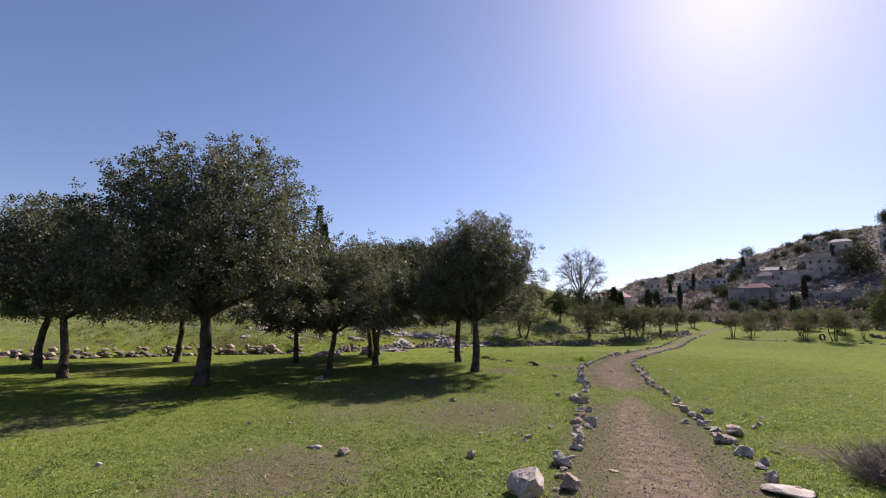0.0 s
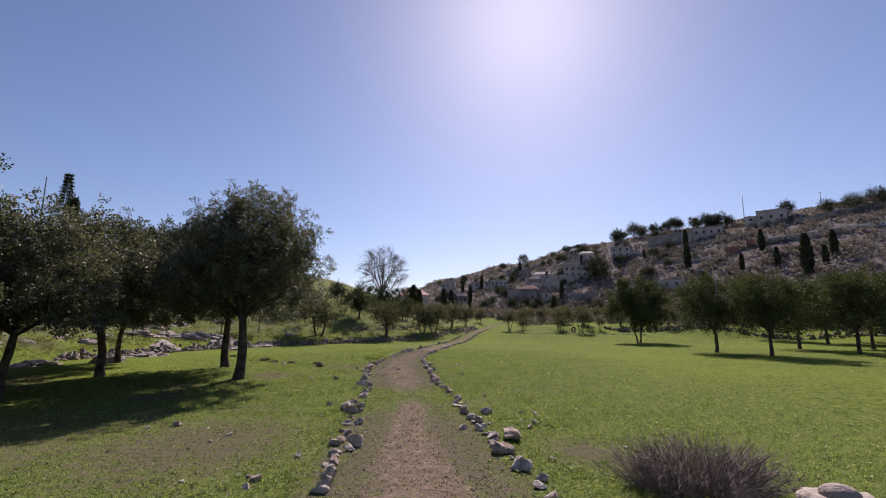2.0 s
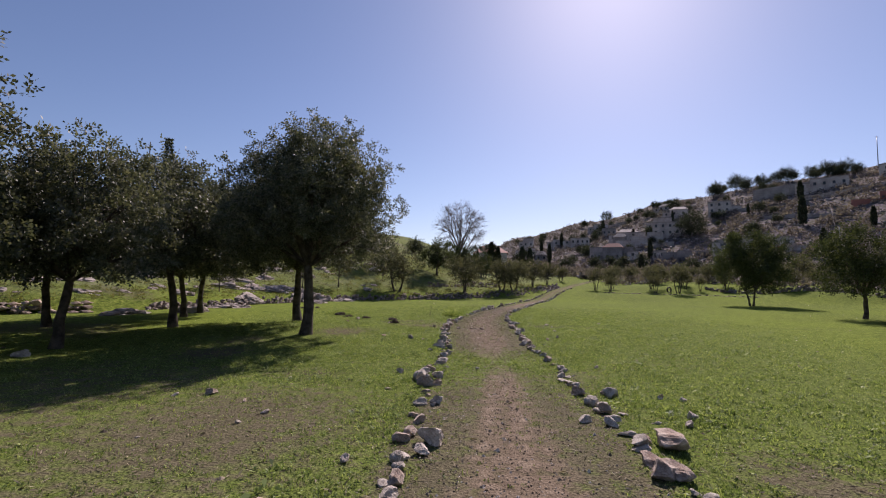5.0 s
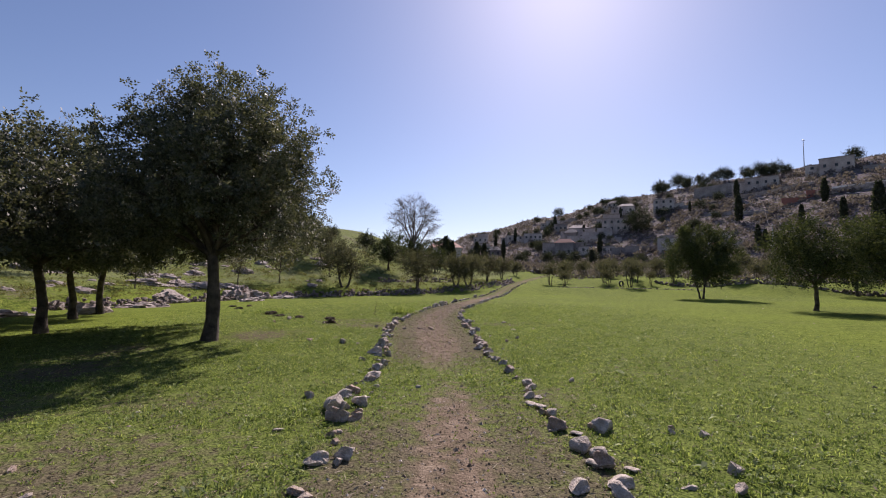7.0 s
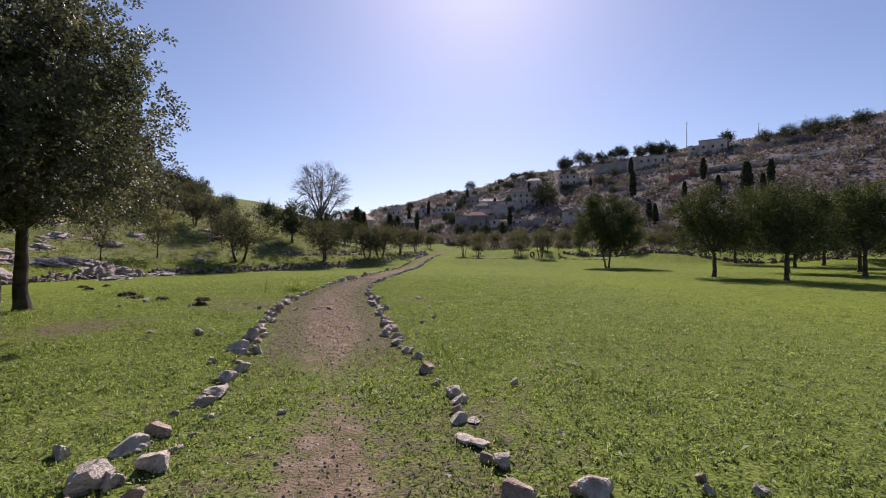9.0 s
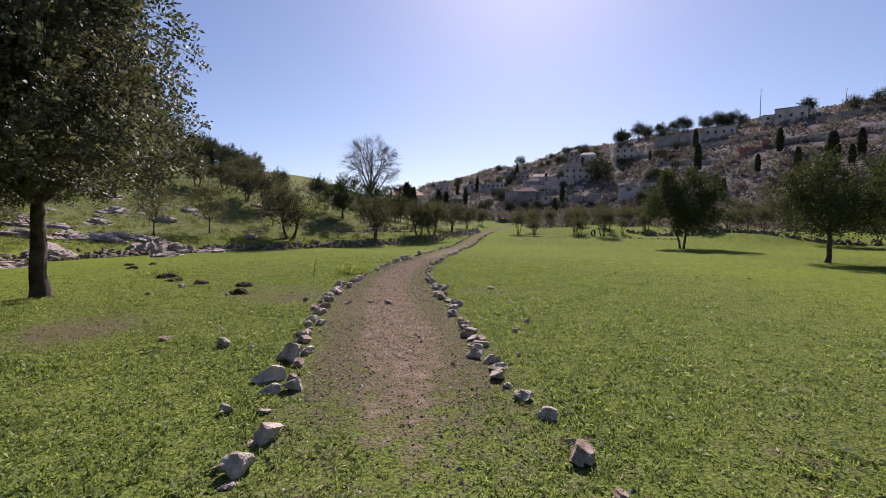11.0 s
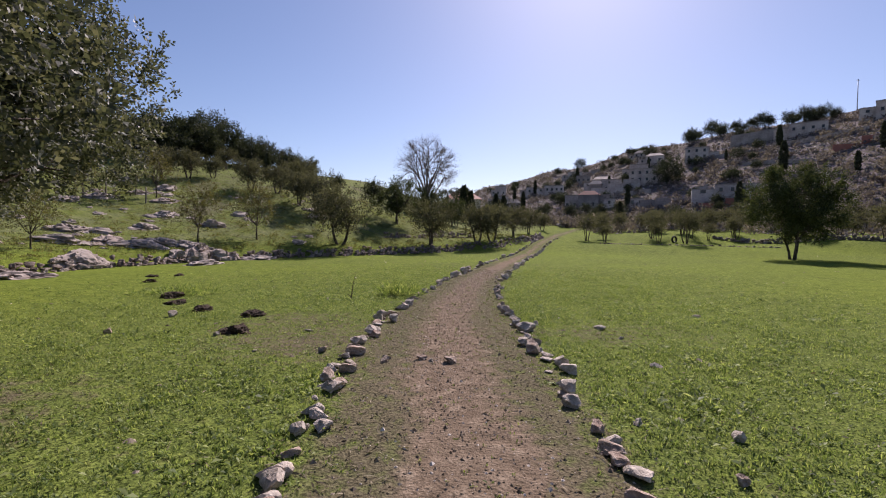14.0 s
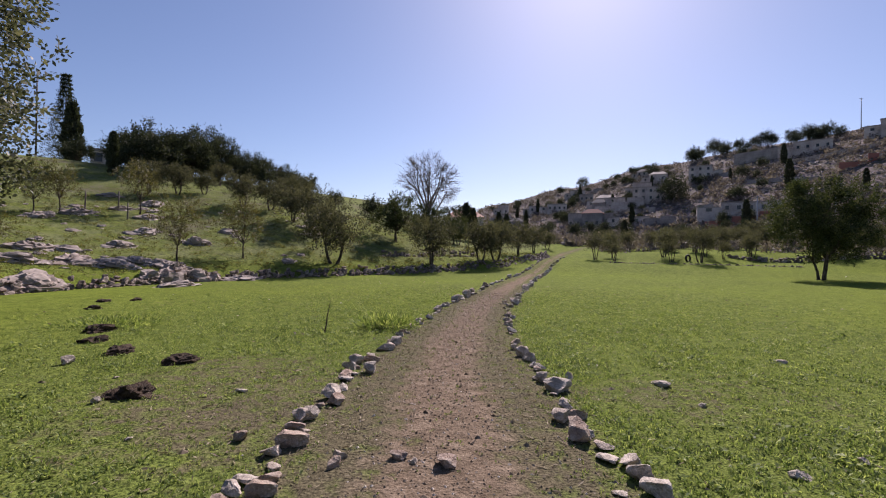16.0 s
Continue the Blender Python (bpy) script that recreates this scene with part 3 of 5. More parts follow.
young = tagged(leafy_tree("young_tree", 71, 3.4, 2.5, 0.9, 520, 0.10, YOUNG, girth=0.05, shaggy=1.0, inner=0.2, lobes_n=9, tuft=7), "thin young tree with sparse yellowish leaves on the rocky slope", "tree", "young trees on the slope")
put(young, -15.5, 40.7)
for x, y, a, s in ((-13.9, 44.2, 1, 1.05), (-23.7, 48.5, 2, 1.1), (-26.3, 45.0, 3, 0.95), (-26.9, 43.9, 4, 0.9), (-21.0, 31.5, 1, 0.8), (-17.5, 33.0, 5, 0.7), (-11.5, 49.5, 3, 0.6)):
    stand(young, x, y, a, s)

# ---- trees on the ridges ----
pine = tagged(leafy_tree("pine_tree", 81, 6.2, 6.6, 0.35, 1900, 0.28, PINE, girth=0.16, shaggy=0.4, per=5), "dark dense pine on the ridge", "tree", "pines on the ridge")
put(pine, -33.0, 62.5, 0, 0.8)
for x, y, a, s in ((-32.4, 66, 1, 0.8), (-31.5, 71.0, 2, 0.78), (-29.0, 74.0, 3, 0.72), (-28.0, 79.0, 4, 0.66), (-26.0, 84.0, 2.4, 0.55), (-35, 73, 3.1, 1.05), (-45.5, 66.5, 1.4, 0.42), (-41, 69.5, 2.2, 0.72), (-34.5, 65, 4.1, 0.7), (-30.5, 75.5, 0.3, 0.65), (-27.2, 81.5, 5.1, 0.56), (-33.5, 69, 2.8, 0.8), (-37, 64, 1.2, 0.62), (-38.5, 67, 3.7, 0.72), (-48, 45, 2.0, 0.7), (-50, 38, 2.6, 0.8)):
    stand(pine, x, y, a, s)
far_pine = tagged(leafy_tree("pine_tree", 84, 6.2, 5.2, 1.0, 720, 0.42, PINE, girth=0.16, shaggy=0.3, per=4, tuft=8, lobes_n=7), "dark dense pine on the town hillside", "tree", "trees on the hillside")
put(far_pine, 75.3, 205.4, 0, 1.6)
umbrella = tagged(leafy_tree("umbrella_pine", 87, 5.6, 4.8, 1.7, 760, 0.42, PINE, girth=0.16, shaggy=0.45, flat=0.8, per=4, tuft=8, lobes_n=7), "umbrella-shaped pine on the skyline", "tree", "pines on the skyline")
put(umbrella, -13.1, 72.8, 0, 0.46)
for x, y, a, s in ((115.7, 281.4, 0, 1.1), (126.4, 294.3, 1, 0.8), (126.4, 278.7, 2, 1.4), (125.2, 264.2, 3, 1.05), (132.4, 265.5, 4, 0.95), (136.3, 258.8, 5, 0.9), (141.0, 253.7, 6, 0.9), (143.3, 243.3, 7, 1.0), (143.1, 232.1, 8, 1.15), (144.6, 230.4, 9, 0.95), (144.8, 223.0, 10, 1.05), (144.5, 215.9, 11, 0.75), (156.2, 194.8, 12, 1.0), (121.0, 287.0, 3.3, 0.7), (127.5, 272.0, 1.1, 0.8), (134.0, 262.0, 2.1, 0.6), (139.5, 256.0, 4.7, 1.15), (142.0, 238.0, 0.6, 0.75), (144.0, 227.0, 5.6, 0.7), (118.5, 284.5, 2.6, 1.25), (-20.9, 82.3, 2, 0.4)):
    stand(umbrella, x, y, a, s)
for x, y, a, s in ((159.8, 167.8, 0, 1.0), (163, 161, 1, 1.1), (157, 175, 2, 0.9), (170, 158, 3, 0.9), (175, 152, 4, 0.9), (90.1, 267.9, 6, 1.05), (68.8, 336.9, 1, 1.1), (181, 140, 5, 0.9)):
    stand(far_pine, x, y, a, s)
tall_cypress = tagged(cypress(5, 9.5, 1.9), "slender dark green columnar cypress tree", "tree", "cypresses")
put(tall_cypress, 103.7, 125.2, 0, 1.2)
for x, y, s in ((105.5, 138.2, 0.7), (111.2, 127.7, 0.62), (97.9, 173.0, 1.0), (101.7, 148.6, 0.6), (8.3, 170.0, 0.9), (5.0, 150.0, 0.8), (-2.2, 84.0, 0.55), (-30.2, 85.0, 0.32), (-59.0, 80.0, 1.0), (-33.0, 57.0, 0.4), (118.0, 132.0, 0.8), (-1.2, 86.0, 0.5)):
    stand(tall_cypress, x, y, s, s)
leafless = tagged(bare_tree(4, 10.5), "large leafless grey tree with a rounded web of fine twigs", "tree")
put(leafless, -6.8, 75.4, 0, 0.98)


# ---- stones ----
GREY = random.Random(11)


def lay(name, label, group, rows, sink=0.18, long=1.0):
    for x, y, w, h in rows:
        ob = tagged(new(name, GREY.choice(STONES)), label, "stone", group)
        a, d = GREY.uniform(0, 6.3), w * GREY.uniform(0.75, 1.1) * long
        ob.matrix_basis = Matrix.Translation((x, y, height(x, y) - sink * h)) @ Matrix.Rotation(GREY.uniform(-0.15, 0.15), 4, "X") @ Matrix.Rotation(a if long == 1.0 else GREY.uniform(-0.45, 0.45), 4, "Z") @ Matrix.Diagonal((w * 1.05, d, min(h * 1.5, w * 1.1), 1))


def left_border(rows):
    lay("border_stone", "rough pale limestone in the row edging the dirt path", "stones edging the path", rows, 0.18, 1.35)


def right_border(rows):
    lay("border_stone", "rough pale limestone in the row edging the dirt path", "stones edging the path", rows, 0.18, 1.35)


def loose_stones(rows):
    lay("loose_stone", "small pale stone lying in the grass", "loose stones", rows, 0.25)



# border stones: x, y, width and height of each
left_border([(-0.54, 6.67, 0.46, 0.28), (-0.17, 7.02, 0.23, 0.23), (-0.39, 7.85, 0.29, 0.21), (-0.27, 8.9, 0.19, 0.17), (-0.3, 9.22, 0.19, 0.12), (-0.34, 9.45, 0.14, 0.09), (-0.34, 9.72, 0.12, 0.07), (-0.38, 9.96, 0.14, 0.06), (-0.41, 10.19, 0.18, 0.15), (-0.22, 10.61, 0.28, 0.19), (-0.52, 10.62, 0.18, 0.12), (-0.59, 11.94, 0.17, 0.12), (-0.4, 12.08, 0.19, 0.1), (-0.64, 12.65, 0.13, 0.05), (-0.72, 13.02, 0.25, 0.2), (-0.86, 13.41, 0.27, 0.17), (-0.77, 13.42, 0.14, 0.11), (-0.61, 13.62, 0.2, 0.14), (-0.9, 13.92, 0.22, 0.13), (-0.83, 14.19, 0.24, 0.12)])
left_border([(-0.91, 14.61, 0.09, 0.05), (-0.78, 14.85, 0.22, 0.1), (-0.74, 15.11, 0.21, 0.09), (-0.78, 15.56, 0.17, 0.13), (-0.76, 16.01, 0.19, 0.15), (-0.83, 16.95, 0.21, 0.13), (-1.14, 17.22, 0.28, 0.18), (-1.2, 17.66, 0.07, 0.05), (-1.14, 17.91, 0.29, 0.2), (-1.04, 18.08, 0.11, 0.13), (-1.22, 18.72, 0.2, 0.1), (-1.29, 19.03, 0.21, 0.14), (-1.38, 19.65, 0.15, 0.09), (-1.22, 19.73, 0.13, 0.08), (-1.41, 20.02, 0.19, 0.14), (-1.45, 20.62, 0.3, 0.1), (-1.58, 20.94, 0.13, 0.14), (-1.63, 21.16, 0.15, 0.13), (-1.45, 21.2, 0.19, 0.13), (-1.5, 21.37, 0.18, 0.07)])
left_border([(-1.56, 21.93, 0.25, 0.16), (-1.54, 22.08, 0.11, 0.09), (-1.63, 22.49, 0.22, 0.12), (-1.67, 22.79, 0.13, 0.06), (-1.64, 23.06, 0.23, 0.18), (-1.65, 23.41, 0.12, 0.09), (-1.72, 23.91, 0.15, 0.05), (-1.48, 24.15, 0.18, 0.15), (-1.76, 24.18, 0.2, 0.14), (-1.77, 24.52, 0.19, 0.13), (-1.6, 24.68, 0.23, 0.11), (-1.56, 25.42, 0.27, 0.24), (-1.47, 25.92, 0.2, 0.13), (-1.56, 26.94, 0.15, 0.08), (-1.49, 27.6, 0.16, 0.09), (-1.41, 28.22, 0.18, 0.1), (-1.27, 28.75, 0.23, 0.13), (-1.19, 30.15, 0.21, 0.11), (-1.06, 31.28, 0.24, 0.14), (-0.84, 32.54, 0.34, 0.24)])
right_border([(2.02, 7.88, 0.53, 0.18), (1.98, 8.4, 0.18, 0.14), (1.87, 9.46, 0.27, 0.13), (1.92, 9.74, 0.15, 0.09), (1.84, 10.16, 0.14, 0.08), (1.72, 10.16, 0.21, 0.22), (1.75, 10.88, 0.22, 0.14), (2.04, 10.92, 0.27, 0.14), (1.35, 11.6, 0.15, 0.1), (1.66, 11.69, 0.18, 0.09), (1.85, 11.97, 0.13, 0.06), (1.6, 12.05, 0.17, 0.11), (1.57, 12.37, 0.21, 0.12), (1.63, 12.78, 0.13, 0.07), (1.47, 12.9, 0.19, 0.12), (1.42, 13.41, 0.09, 0.06), (1.44, 13.66, 0.17, 0.1), (1.37, 14.11, 0.15, 0.1), (1.4, 14.31, 0.14, 0.09), (1.44, 14.71, 0.13, 0.1)])
right_border([(1.32, 15.1, 0.11, 0.07), (1.28, 15.64, 0.17, 0.11), (1.02, 17.22, 0.2, 0.11), (1.07, 17.52, 0.21, 0.09), (0.87, 17.98, 0.2, 0.09), (1, 18.45, 0.23, 0.1), (0.96, 18.75, 0.2, 0.08), (0.99, 19.27, 0.2, 0.14), (0.9, 19.56, 0.18, 0.08), (0.85, 20.79, 0.19, 0.19), (0.98, 21.46, 0.21, 0.13), (0.94, 21.65, 0.18, 0.13), (0.95, 21.84, 0.2, 0.1), (0.82, 22.12, 0.18, 0.06), (0.68, 22.32, 0.18, 0.13), (0.62, 22.72, 0.18, 0.1), (0.69, 23.03, 0.16, 0.1), (0.72, 23.59, 0.29, 0.15), (0.61, 23.97, 0.16, 0.13), (0.64, 24.52, 0.18, 0.09)])
right_border([(0.57, 24.93, 0.17, 0.11), (0.49, 25.28, 0.2, 0.15), (0.45, 26.18, 0.2, 0.11), (0.46, 27.25, 0.21, 0.13), (0.47, 28.26, 0.19, 0.12), (0.52, 29.56, 0.19, 0.11), (0.73, 31.31, 0.22, 0.12)])

# loose stones in the grass and on the path
loose_stones([(-5.46, 5.43, 0.12, 0.06), (-4.34, 6.69, 0.08, 0.06), (-3.12, 7.11, 0.14, 0.09), (-3.69, 7.22, 0.22, 0.08), (-1.54, 7.69, 0.13, 0.13), (0.25, 7.9, 0.14, 0.05), (-5.63, 7.98, 0.1, 0.08), (1.52, 8.26, 0.07, 0.05), (-5.04, 8.29, 0.12, 0.06), (-1.08, 8.89, 0.13, 0.12), (-1.85, 9.1, 0.1, 0.05), (-1.06, 9.12, 0.14, 0.09), (-1.19, 9.25, 0.09, 0.05), (2.34, 9.8, 0.1, 0.05), (2.35, 9.83, 0.1, 0.05), (-0.87, 10.03, 0.14, 0.08), (-3.01, 10.24, 0.06, 0.06), (3.52, 10.4, 0.14, 0.05), (-2.34, 10.82, 0.1, 0.05), (-2.25, 11.22, 0.13, 0.06)])
loose_stones([(2.46, 11.64, 0.13, 0.1), (-2.76, 11.65, 0.1, 0.05), (2.13, 11.68, 0.12, 0.05), (-3.79, 11.74, 0.13, 0.05), (-3.4, 11.92, 0.17, 0.08), (2.6, 11.96, 0.15, 0.11), (-1.19, 12.69, 0.13, 0.06), (2.8, 12.81, 0.12, 0.07), (2.52, 12.86, 0.09, 0.08), (1.89, 12.88, 0.19, 0.15), (1.89, 12.94, 0.24, 0.12), (2.59, 12.99, 0.07, 0.05), (-1.93, 13.15, 0.06, 0.05), (-8.57, 13.77, 0.3, 0.18), (-1.3, 13.88, 0.18, 0.11), (1.58, 14.19, 0.06, 0.05), (-0.04, 14.51, 0.08, 0.05), (2.1, 15.05, 0.1, 0.1), (-1.23, 16.46, 0.15, 0.08), (1.09, 17.81, 0.1, 0.1)])
loose_stones([(1.39, 18.02, 0.08, 0.05), (-1.74, 18.37, 0.08, 0.08), (-2.08, 18.45, 0.17, 0.12), (-2.91, 18.68, 0.11, 0.05), (0.25, 18.88, 0.05, 0.05), (1.59, 19.23, 0.08, 0.06), (1.91, 19.86, 0.13, 0.09), (1.26, 20.09, 0.1, 0.08), (-1.13, 21.62, 0.14, 0.14), (-0.37, 21.72, 0.16, 0.07), (-0.59, 21.72, 0.06, 0.05), (-1.14, 21.75, 0.12, 0.17), (2.04, 21.78, 0.15, 0.15), (-0.72, 21.8, 0.1, 0.05), (-2.83, 21.84, 0.08, 0.06), (-1.99, 21.96, 0.1, 0.07), (2.65, 22.05, 0.08, 0.05), (-5.27, 22.41, 0.12, 0.1), (-3.77, 22.59, 0.13, 0.07), (-2.61, 23.14, 0.15, 0.09)])
loose_stones([(2.07, 23.24, 0.1, 0.05), (-4.29, 23.44, 0.09, 0.05), (1.94, 23.95, 0.25, 0.11), (-5.39, 23.96, 0.18, 0.11), (0.93, 24.1, 0.17, 0.21), (4.07, 25.31, 0.2, 0.11), (-3.46, 26.54, 0.08, 0.08)])

for side, first in ((-1, 33.2), (1, 32.0)):
    y = first
    while y < 70:
        x = along(PATH_MIDDLE, y) + side * along(PATH_HALF, y) + GREY.uniform(-0.12, 0.12)
        w = GREY.uniform(0.14, 0.34)
        (left_border if side < 0 else right_border)([(x, y, w, w * GREY.uniform(0.4, 0.75))])
        y += w + GREY.uniform(0.05, 0.55 + 0.02 * (y - 32))


# ---- dry stone terrace walls ----
def terrace_wall(name, label, points, courses, size, mats):
    """A low wall of single stones laid in courses along a run of points."""
    top = tagged(new(name), label, "wall", kind="structure")
    rng = random.Random(len(points) * 7 + courses)
    for (x0, y0), (x1, y1) in zip(points, points[1:]):
        length = math.hypot(x1 - x0, y1 - y0)
        turn = math.atan2(y1 - y0, x1 - x0)
        for c in range(courses):
            u = rng.uniform(0, size * 0.5)
            while u < length:
                w = size * rng.uniform(0.6, 1.5)
                if rng.random() < 0.97 - 0.17 * c:
                    x, y = x0 + (x1 - x0) * u / length, y0 + (y1 - y0) * u / length
                    z = height(x + 0.4, y - 0.4) + c * size * 0.42 - 0.06
                    m = Matrix.Translation((x - 0.1 * c + rng.uniform(-0.08, 0.08), y + 0.1 * c + rng.uniform(-0.08, 0.08), z)) @ Matrix.Rotation(turn + rng.uniform(-0.25, 0.25), 4, "Z") @ Matrix.Diagonal((w * 1.1, size * 1.1, size * rng.uniform(0.75, 1.1), 1))
                    ob = child("stone", rng.choice(mats), top)
                    ob.matrix_basis = m
                u += w * 0.82
    return top


WALL_STONES = [rock_mesh(90 + i, WALL_ROCK if i else GREY_ROCK, 0.75, 0.06, 2) for i in range(6)]
RED_STONES = [rock_mesh(110 + i, (WARM_LIME, WALL_ROCK)[i % 2], 0.75, 0.06, 2) for i in range(4)]
terrace_wall("wall_red", "tumbled dry stone wall of reddish limestone", [(-25.5, 10.5), (-23.3, 14), (-20.3, 20.5), (-17.2, 24)], 3, 0.4, RED_STONES)
terrace_wall("wall_rubble", "low broken dry stone terrace wall", [(-16.6, 26), (-15.6, 30), (-14.9, 34.5), (-13.6, 38.3), (-11.5, 42.6), (-8.5, 46)], 4, 0.27, WALL_STONES)
terrace_wall("wall_terrace", "grey dry stone terrace wall in shade", [(-8.5, 46), (-2, 53), (2.1, 57), (5.6, 64), (7.5, 70)], 5, 0.3, WALL_STONES)
terrace_wall("wall_upper", "upper grey dry stone terrace wall in shade", [(-7.4, 52.0), (-3.4, 56.0), (-0.4, 59)], 6, 0.3, WALL_STONES)


# ---- rock outcrops on the slope ----
def ledge_mesh(seed, sub):
    """A fissured limestone hump 1 m wide and about 1 m tall over z = 0."""
    bm = bmesh.new()
    bmesh.ops.create_icosphere(bm, subdivisions=sub, radius=0.5)
    off = Vector((seed * 4.3, 2, 7))
    for v in bm.verts:
        p = v.co.copy()
        k = 1 + 0.5 * noise.noise(p * 2.4 + off)
        crack = abs(noise.noise(Vector((p.x * 3, p.y * 7, p.z * 5)) + off))
        k -= 0.34 * max(0.0, 1 - crack / 0.16)
        k += 0.12 * noise.noise(p * 11 + off)
        step = 0.1 * noise.noise(Vector((p.x * 2, p.y * 2, 5)) + off)
        z = p.z * 2 * k
        z = max(-0.4, z) + step + 0.12 * math.sin(z * 13 + 3 * noise.noise(p * 3))
        v.co = Vector((p.x * k, p.y * k, z))
    me = bpy.data.meshes.new("rock_outcrop")
    bm.to_mesh(me)
    bm.free()
    me.materials.append(GREY_ROCK)
    return me


ROCKS = [ledge_mesh(i, 4 if i < 3 else 3) for i in range(8)]


def outcrop(x, y, w, h, seed):
    ob = tagged(new("rock_outcrop", ROCKS[seed % 3 if w > 1.3 else 3 + seed % 5]), "weathered grey limestone outcrop in the grassy slope", "rock", "rock outcrops")
    ob.matrix_basis = Matrix.Translation((x, y, height(x, y) - h * 0.08)) @ Vector((0, 0, 1)).rotation_difference(Vector((height(x - 0.4, y) - height(x + 0.4, y), height(x, y - 0.4) - height(x, y + 0.4), 0.8))).to_matrix().to_4x4() @ Matrix.Rotation(1.15 + 0.5 * math.sin(seed * 2.3) + math.pi * (seed % 2), 4, "Z") @ Matrix.Diagonal((w * 1.15, w * 0.75, h * 0.55, 1))


spots = random.Random(17)
for i, (x, y, w, h) in enumerate(((-20.0, 37.2, 1.5, 0.6), (-18.9, 41.2, 1.6, 0.5), (-16.3, 38.9, 1.5, 0.45), (-14.1, 38.1, 1.3, 0.9), (-14.5, 37.3, 1.0, 0.7), (-13.6, 39.1, 1.2, 0.8), (-14.3, 38.8, 1.4, 1.0), (-13.2, 39.9, 1.0, 0.6), (-16.4, 37.4, 1.9, 0.5), (-17.5, 36.6, 1.7, 0.6), (-18.4, 35.0, 1.9, 0.6), (-15.4, 39.4, 1.6, 0.45), (-19.7, 37.6, 1.5, 0.5), (-17.1, 44.9, 1.4, 0.7), (-15.6, 33.2, 1.8, 0.6), (-25.9, 43.1, 1.4, 0.5), (-28.5, 51.3, 1.5, 0.5), (-25.0, 51.5, 1.6, 0.6), (-22.1, 32.3, 2.2, 0.8), (-13.8, 25.6, 1.3, 0.8), (-15.5, 23.6, 1.6, 0.4), (-14.6, 29.5, 1.8, 0.4), (-12.6, 36.3, 1.6, 0.4), (-12.2, 41.0, 2.0, 0.4))):
    outcrop(x, y, w, h, i)
for i in range(95):
    y = spots.uniform(22, 66)
    x = along(WALL_LINE, y) - 1.0 - spots.uniform(0, 1) ** 1.3 * 19
    w = 0.35 + 1.5 * spots.uniform(0, 1) ** 2.2
    if x > -12.5:
        continue
    for k in range(3):
        outcrop(x + spots.uniform(-1.3, 1.3), y + spots.uniform(-1.3, 1.3), w, w * spots.uniform(0.25, 0.45), i + k)
        w *= spots.uniform(0.4, 0.8)


# ---- town on the far hill ----
def house(x, y, w, d, h, turn, floors, cols, mat=HOUSE_STONE, roof="flat", label="pale stone house with dark windows on the hillside"):
    top = tagged(new("house"), label, "house", "houses on the hill")
    part("wall", box(bmesh.new(), -w / 2, w / 2, -d / 2, d / 2, -4, h), mat, top)
    bm = bmesh.new()
    if roof == "flat":
        box(bm, -w / 2 - 0.15, w / 2 + 0.15, -d / 2 - 0.15, d / 2 + 0.15, h + 0.004, h + 0.35)
        part("roof", bm, CONCRETE, top)
    else:
        box(bm, -w / 2 - 0.3, w / 2 + 0.3, -d / 2 - 0.3, d / 2 + 0.3, h + 0.004, h + 1.7)
        bm.verts.ensure_lookup_table()
        for v in bm.verts:
            if v.co.z > h + 1:
                v.co.x *= 0.5
                v.co.y *= 0.1
        part("roof", bm, RUST if roof == "red" else CONCRETE, top)
    for f in range(floors):
        for c in range(cols):
            cx = -w / 2 + w * (c + 0.5) / cols
            z0 = h * f / floors + 0.9
            pane = part("window", box(bmesh.new(), cx - 0.45, cx + 0.45, -d / 2 - 0.03, -d / 2 + 0.1, z0, z0 + 1.15), GLASS_DARK, top)
            part("sill", box(bmesh.new(), cx - 0.58, cx + 0.58, -d / 2 - 0.14, -d / 2 - 0.032, z0 - 0.12, z0), CONCRETE, pane)
    if w > 6:
        side = 1 if floors > 1 else -1
        x0 = side * w / 2 + (0.004 if side > 0 else -w * 0.42)
        annex = part("annex", box(bmesh.new(), x0, x0 + w * 0.42 - 0.004, -d / 2 + 1.2, d / 2, -4, h * 0.6), mat, top)
        part("roof", box(bmesh.new(), x0 + 0.02, x0 + w * 0.42, -d / 2 + 1.1, d / 2, h * 0.6 + 0.004, h * 0.6 + 0.25), CONCRETE, annex)
        part("window", box(bmesh.new(), x0 + w * 0.16, x0 + w * 0.26, -d / 2 + 1.16, -d / 2 + 1.3, h * 0.2, h * 0.2 + 1.0), GLASS_DARK, annex)
    put(top, x, y, turn)
    return top


for x, y, w, h, f, c, roof, turn in ((69.3, 216.6, 11, 5.6, 2, 4, "flat", -0.35), (96.9, 229.8, 9, 5.2, 2, 3, "flat", -0.5), (57.1, 234.2, 9, 3.6, 1, 3, "grey", -0.2), (55.0, 285.7, 8, 3.6, 1, 2, "flat", -0.2), (37.2, 248.2, 9, 3.0, 1, 4, "flat", -0.1), (28.4, 260.5, 7, 3.0, 1, 2, "flat", -0.1), (48.7, 192.2, 4, 2.6, 1, 1, "flat", -0.3), (55.0, 182.1, 5, 2.6, 1, 2, "flat", -0.3), (86.5, 250.8, 8, 3.4, 1, 2, "grey", -0.4), (129.9, 209.9, 12, 3.4, 1, 4, "flat", -0.6), (147.2, 192.0, 10.5, 4.2, 1, 3, "flat", -0.7), (80.3, 163.2, 15, 2.8, 1, 5, "flat", -0.4), (-3.5, 112.0, 7, 3.0, 1, 2, "red", 0.1), (214.0, 165.0, 9, 8.0, 2, 3, "flat", -0.8)):
    house(x, y, w, 8.0 if w > 6 else 4.0, h, turn, f, c, roof=roof)


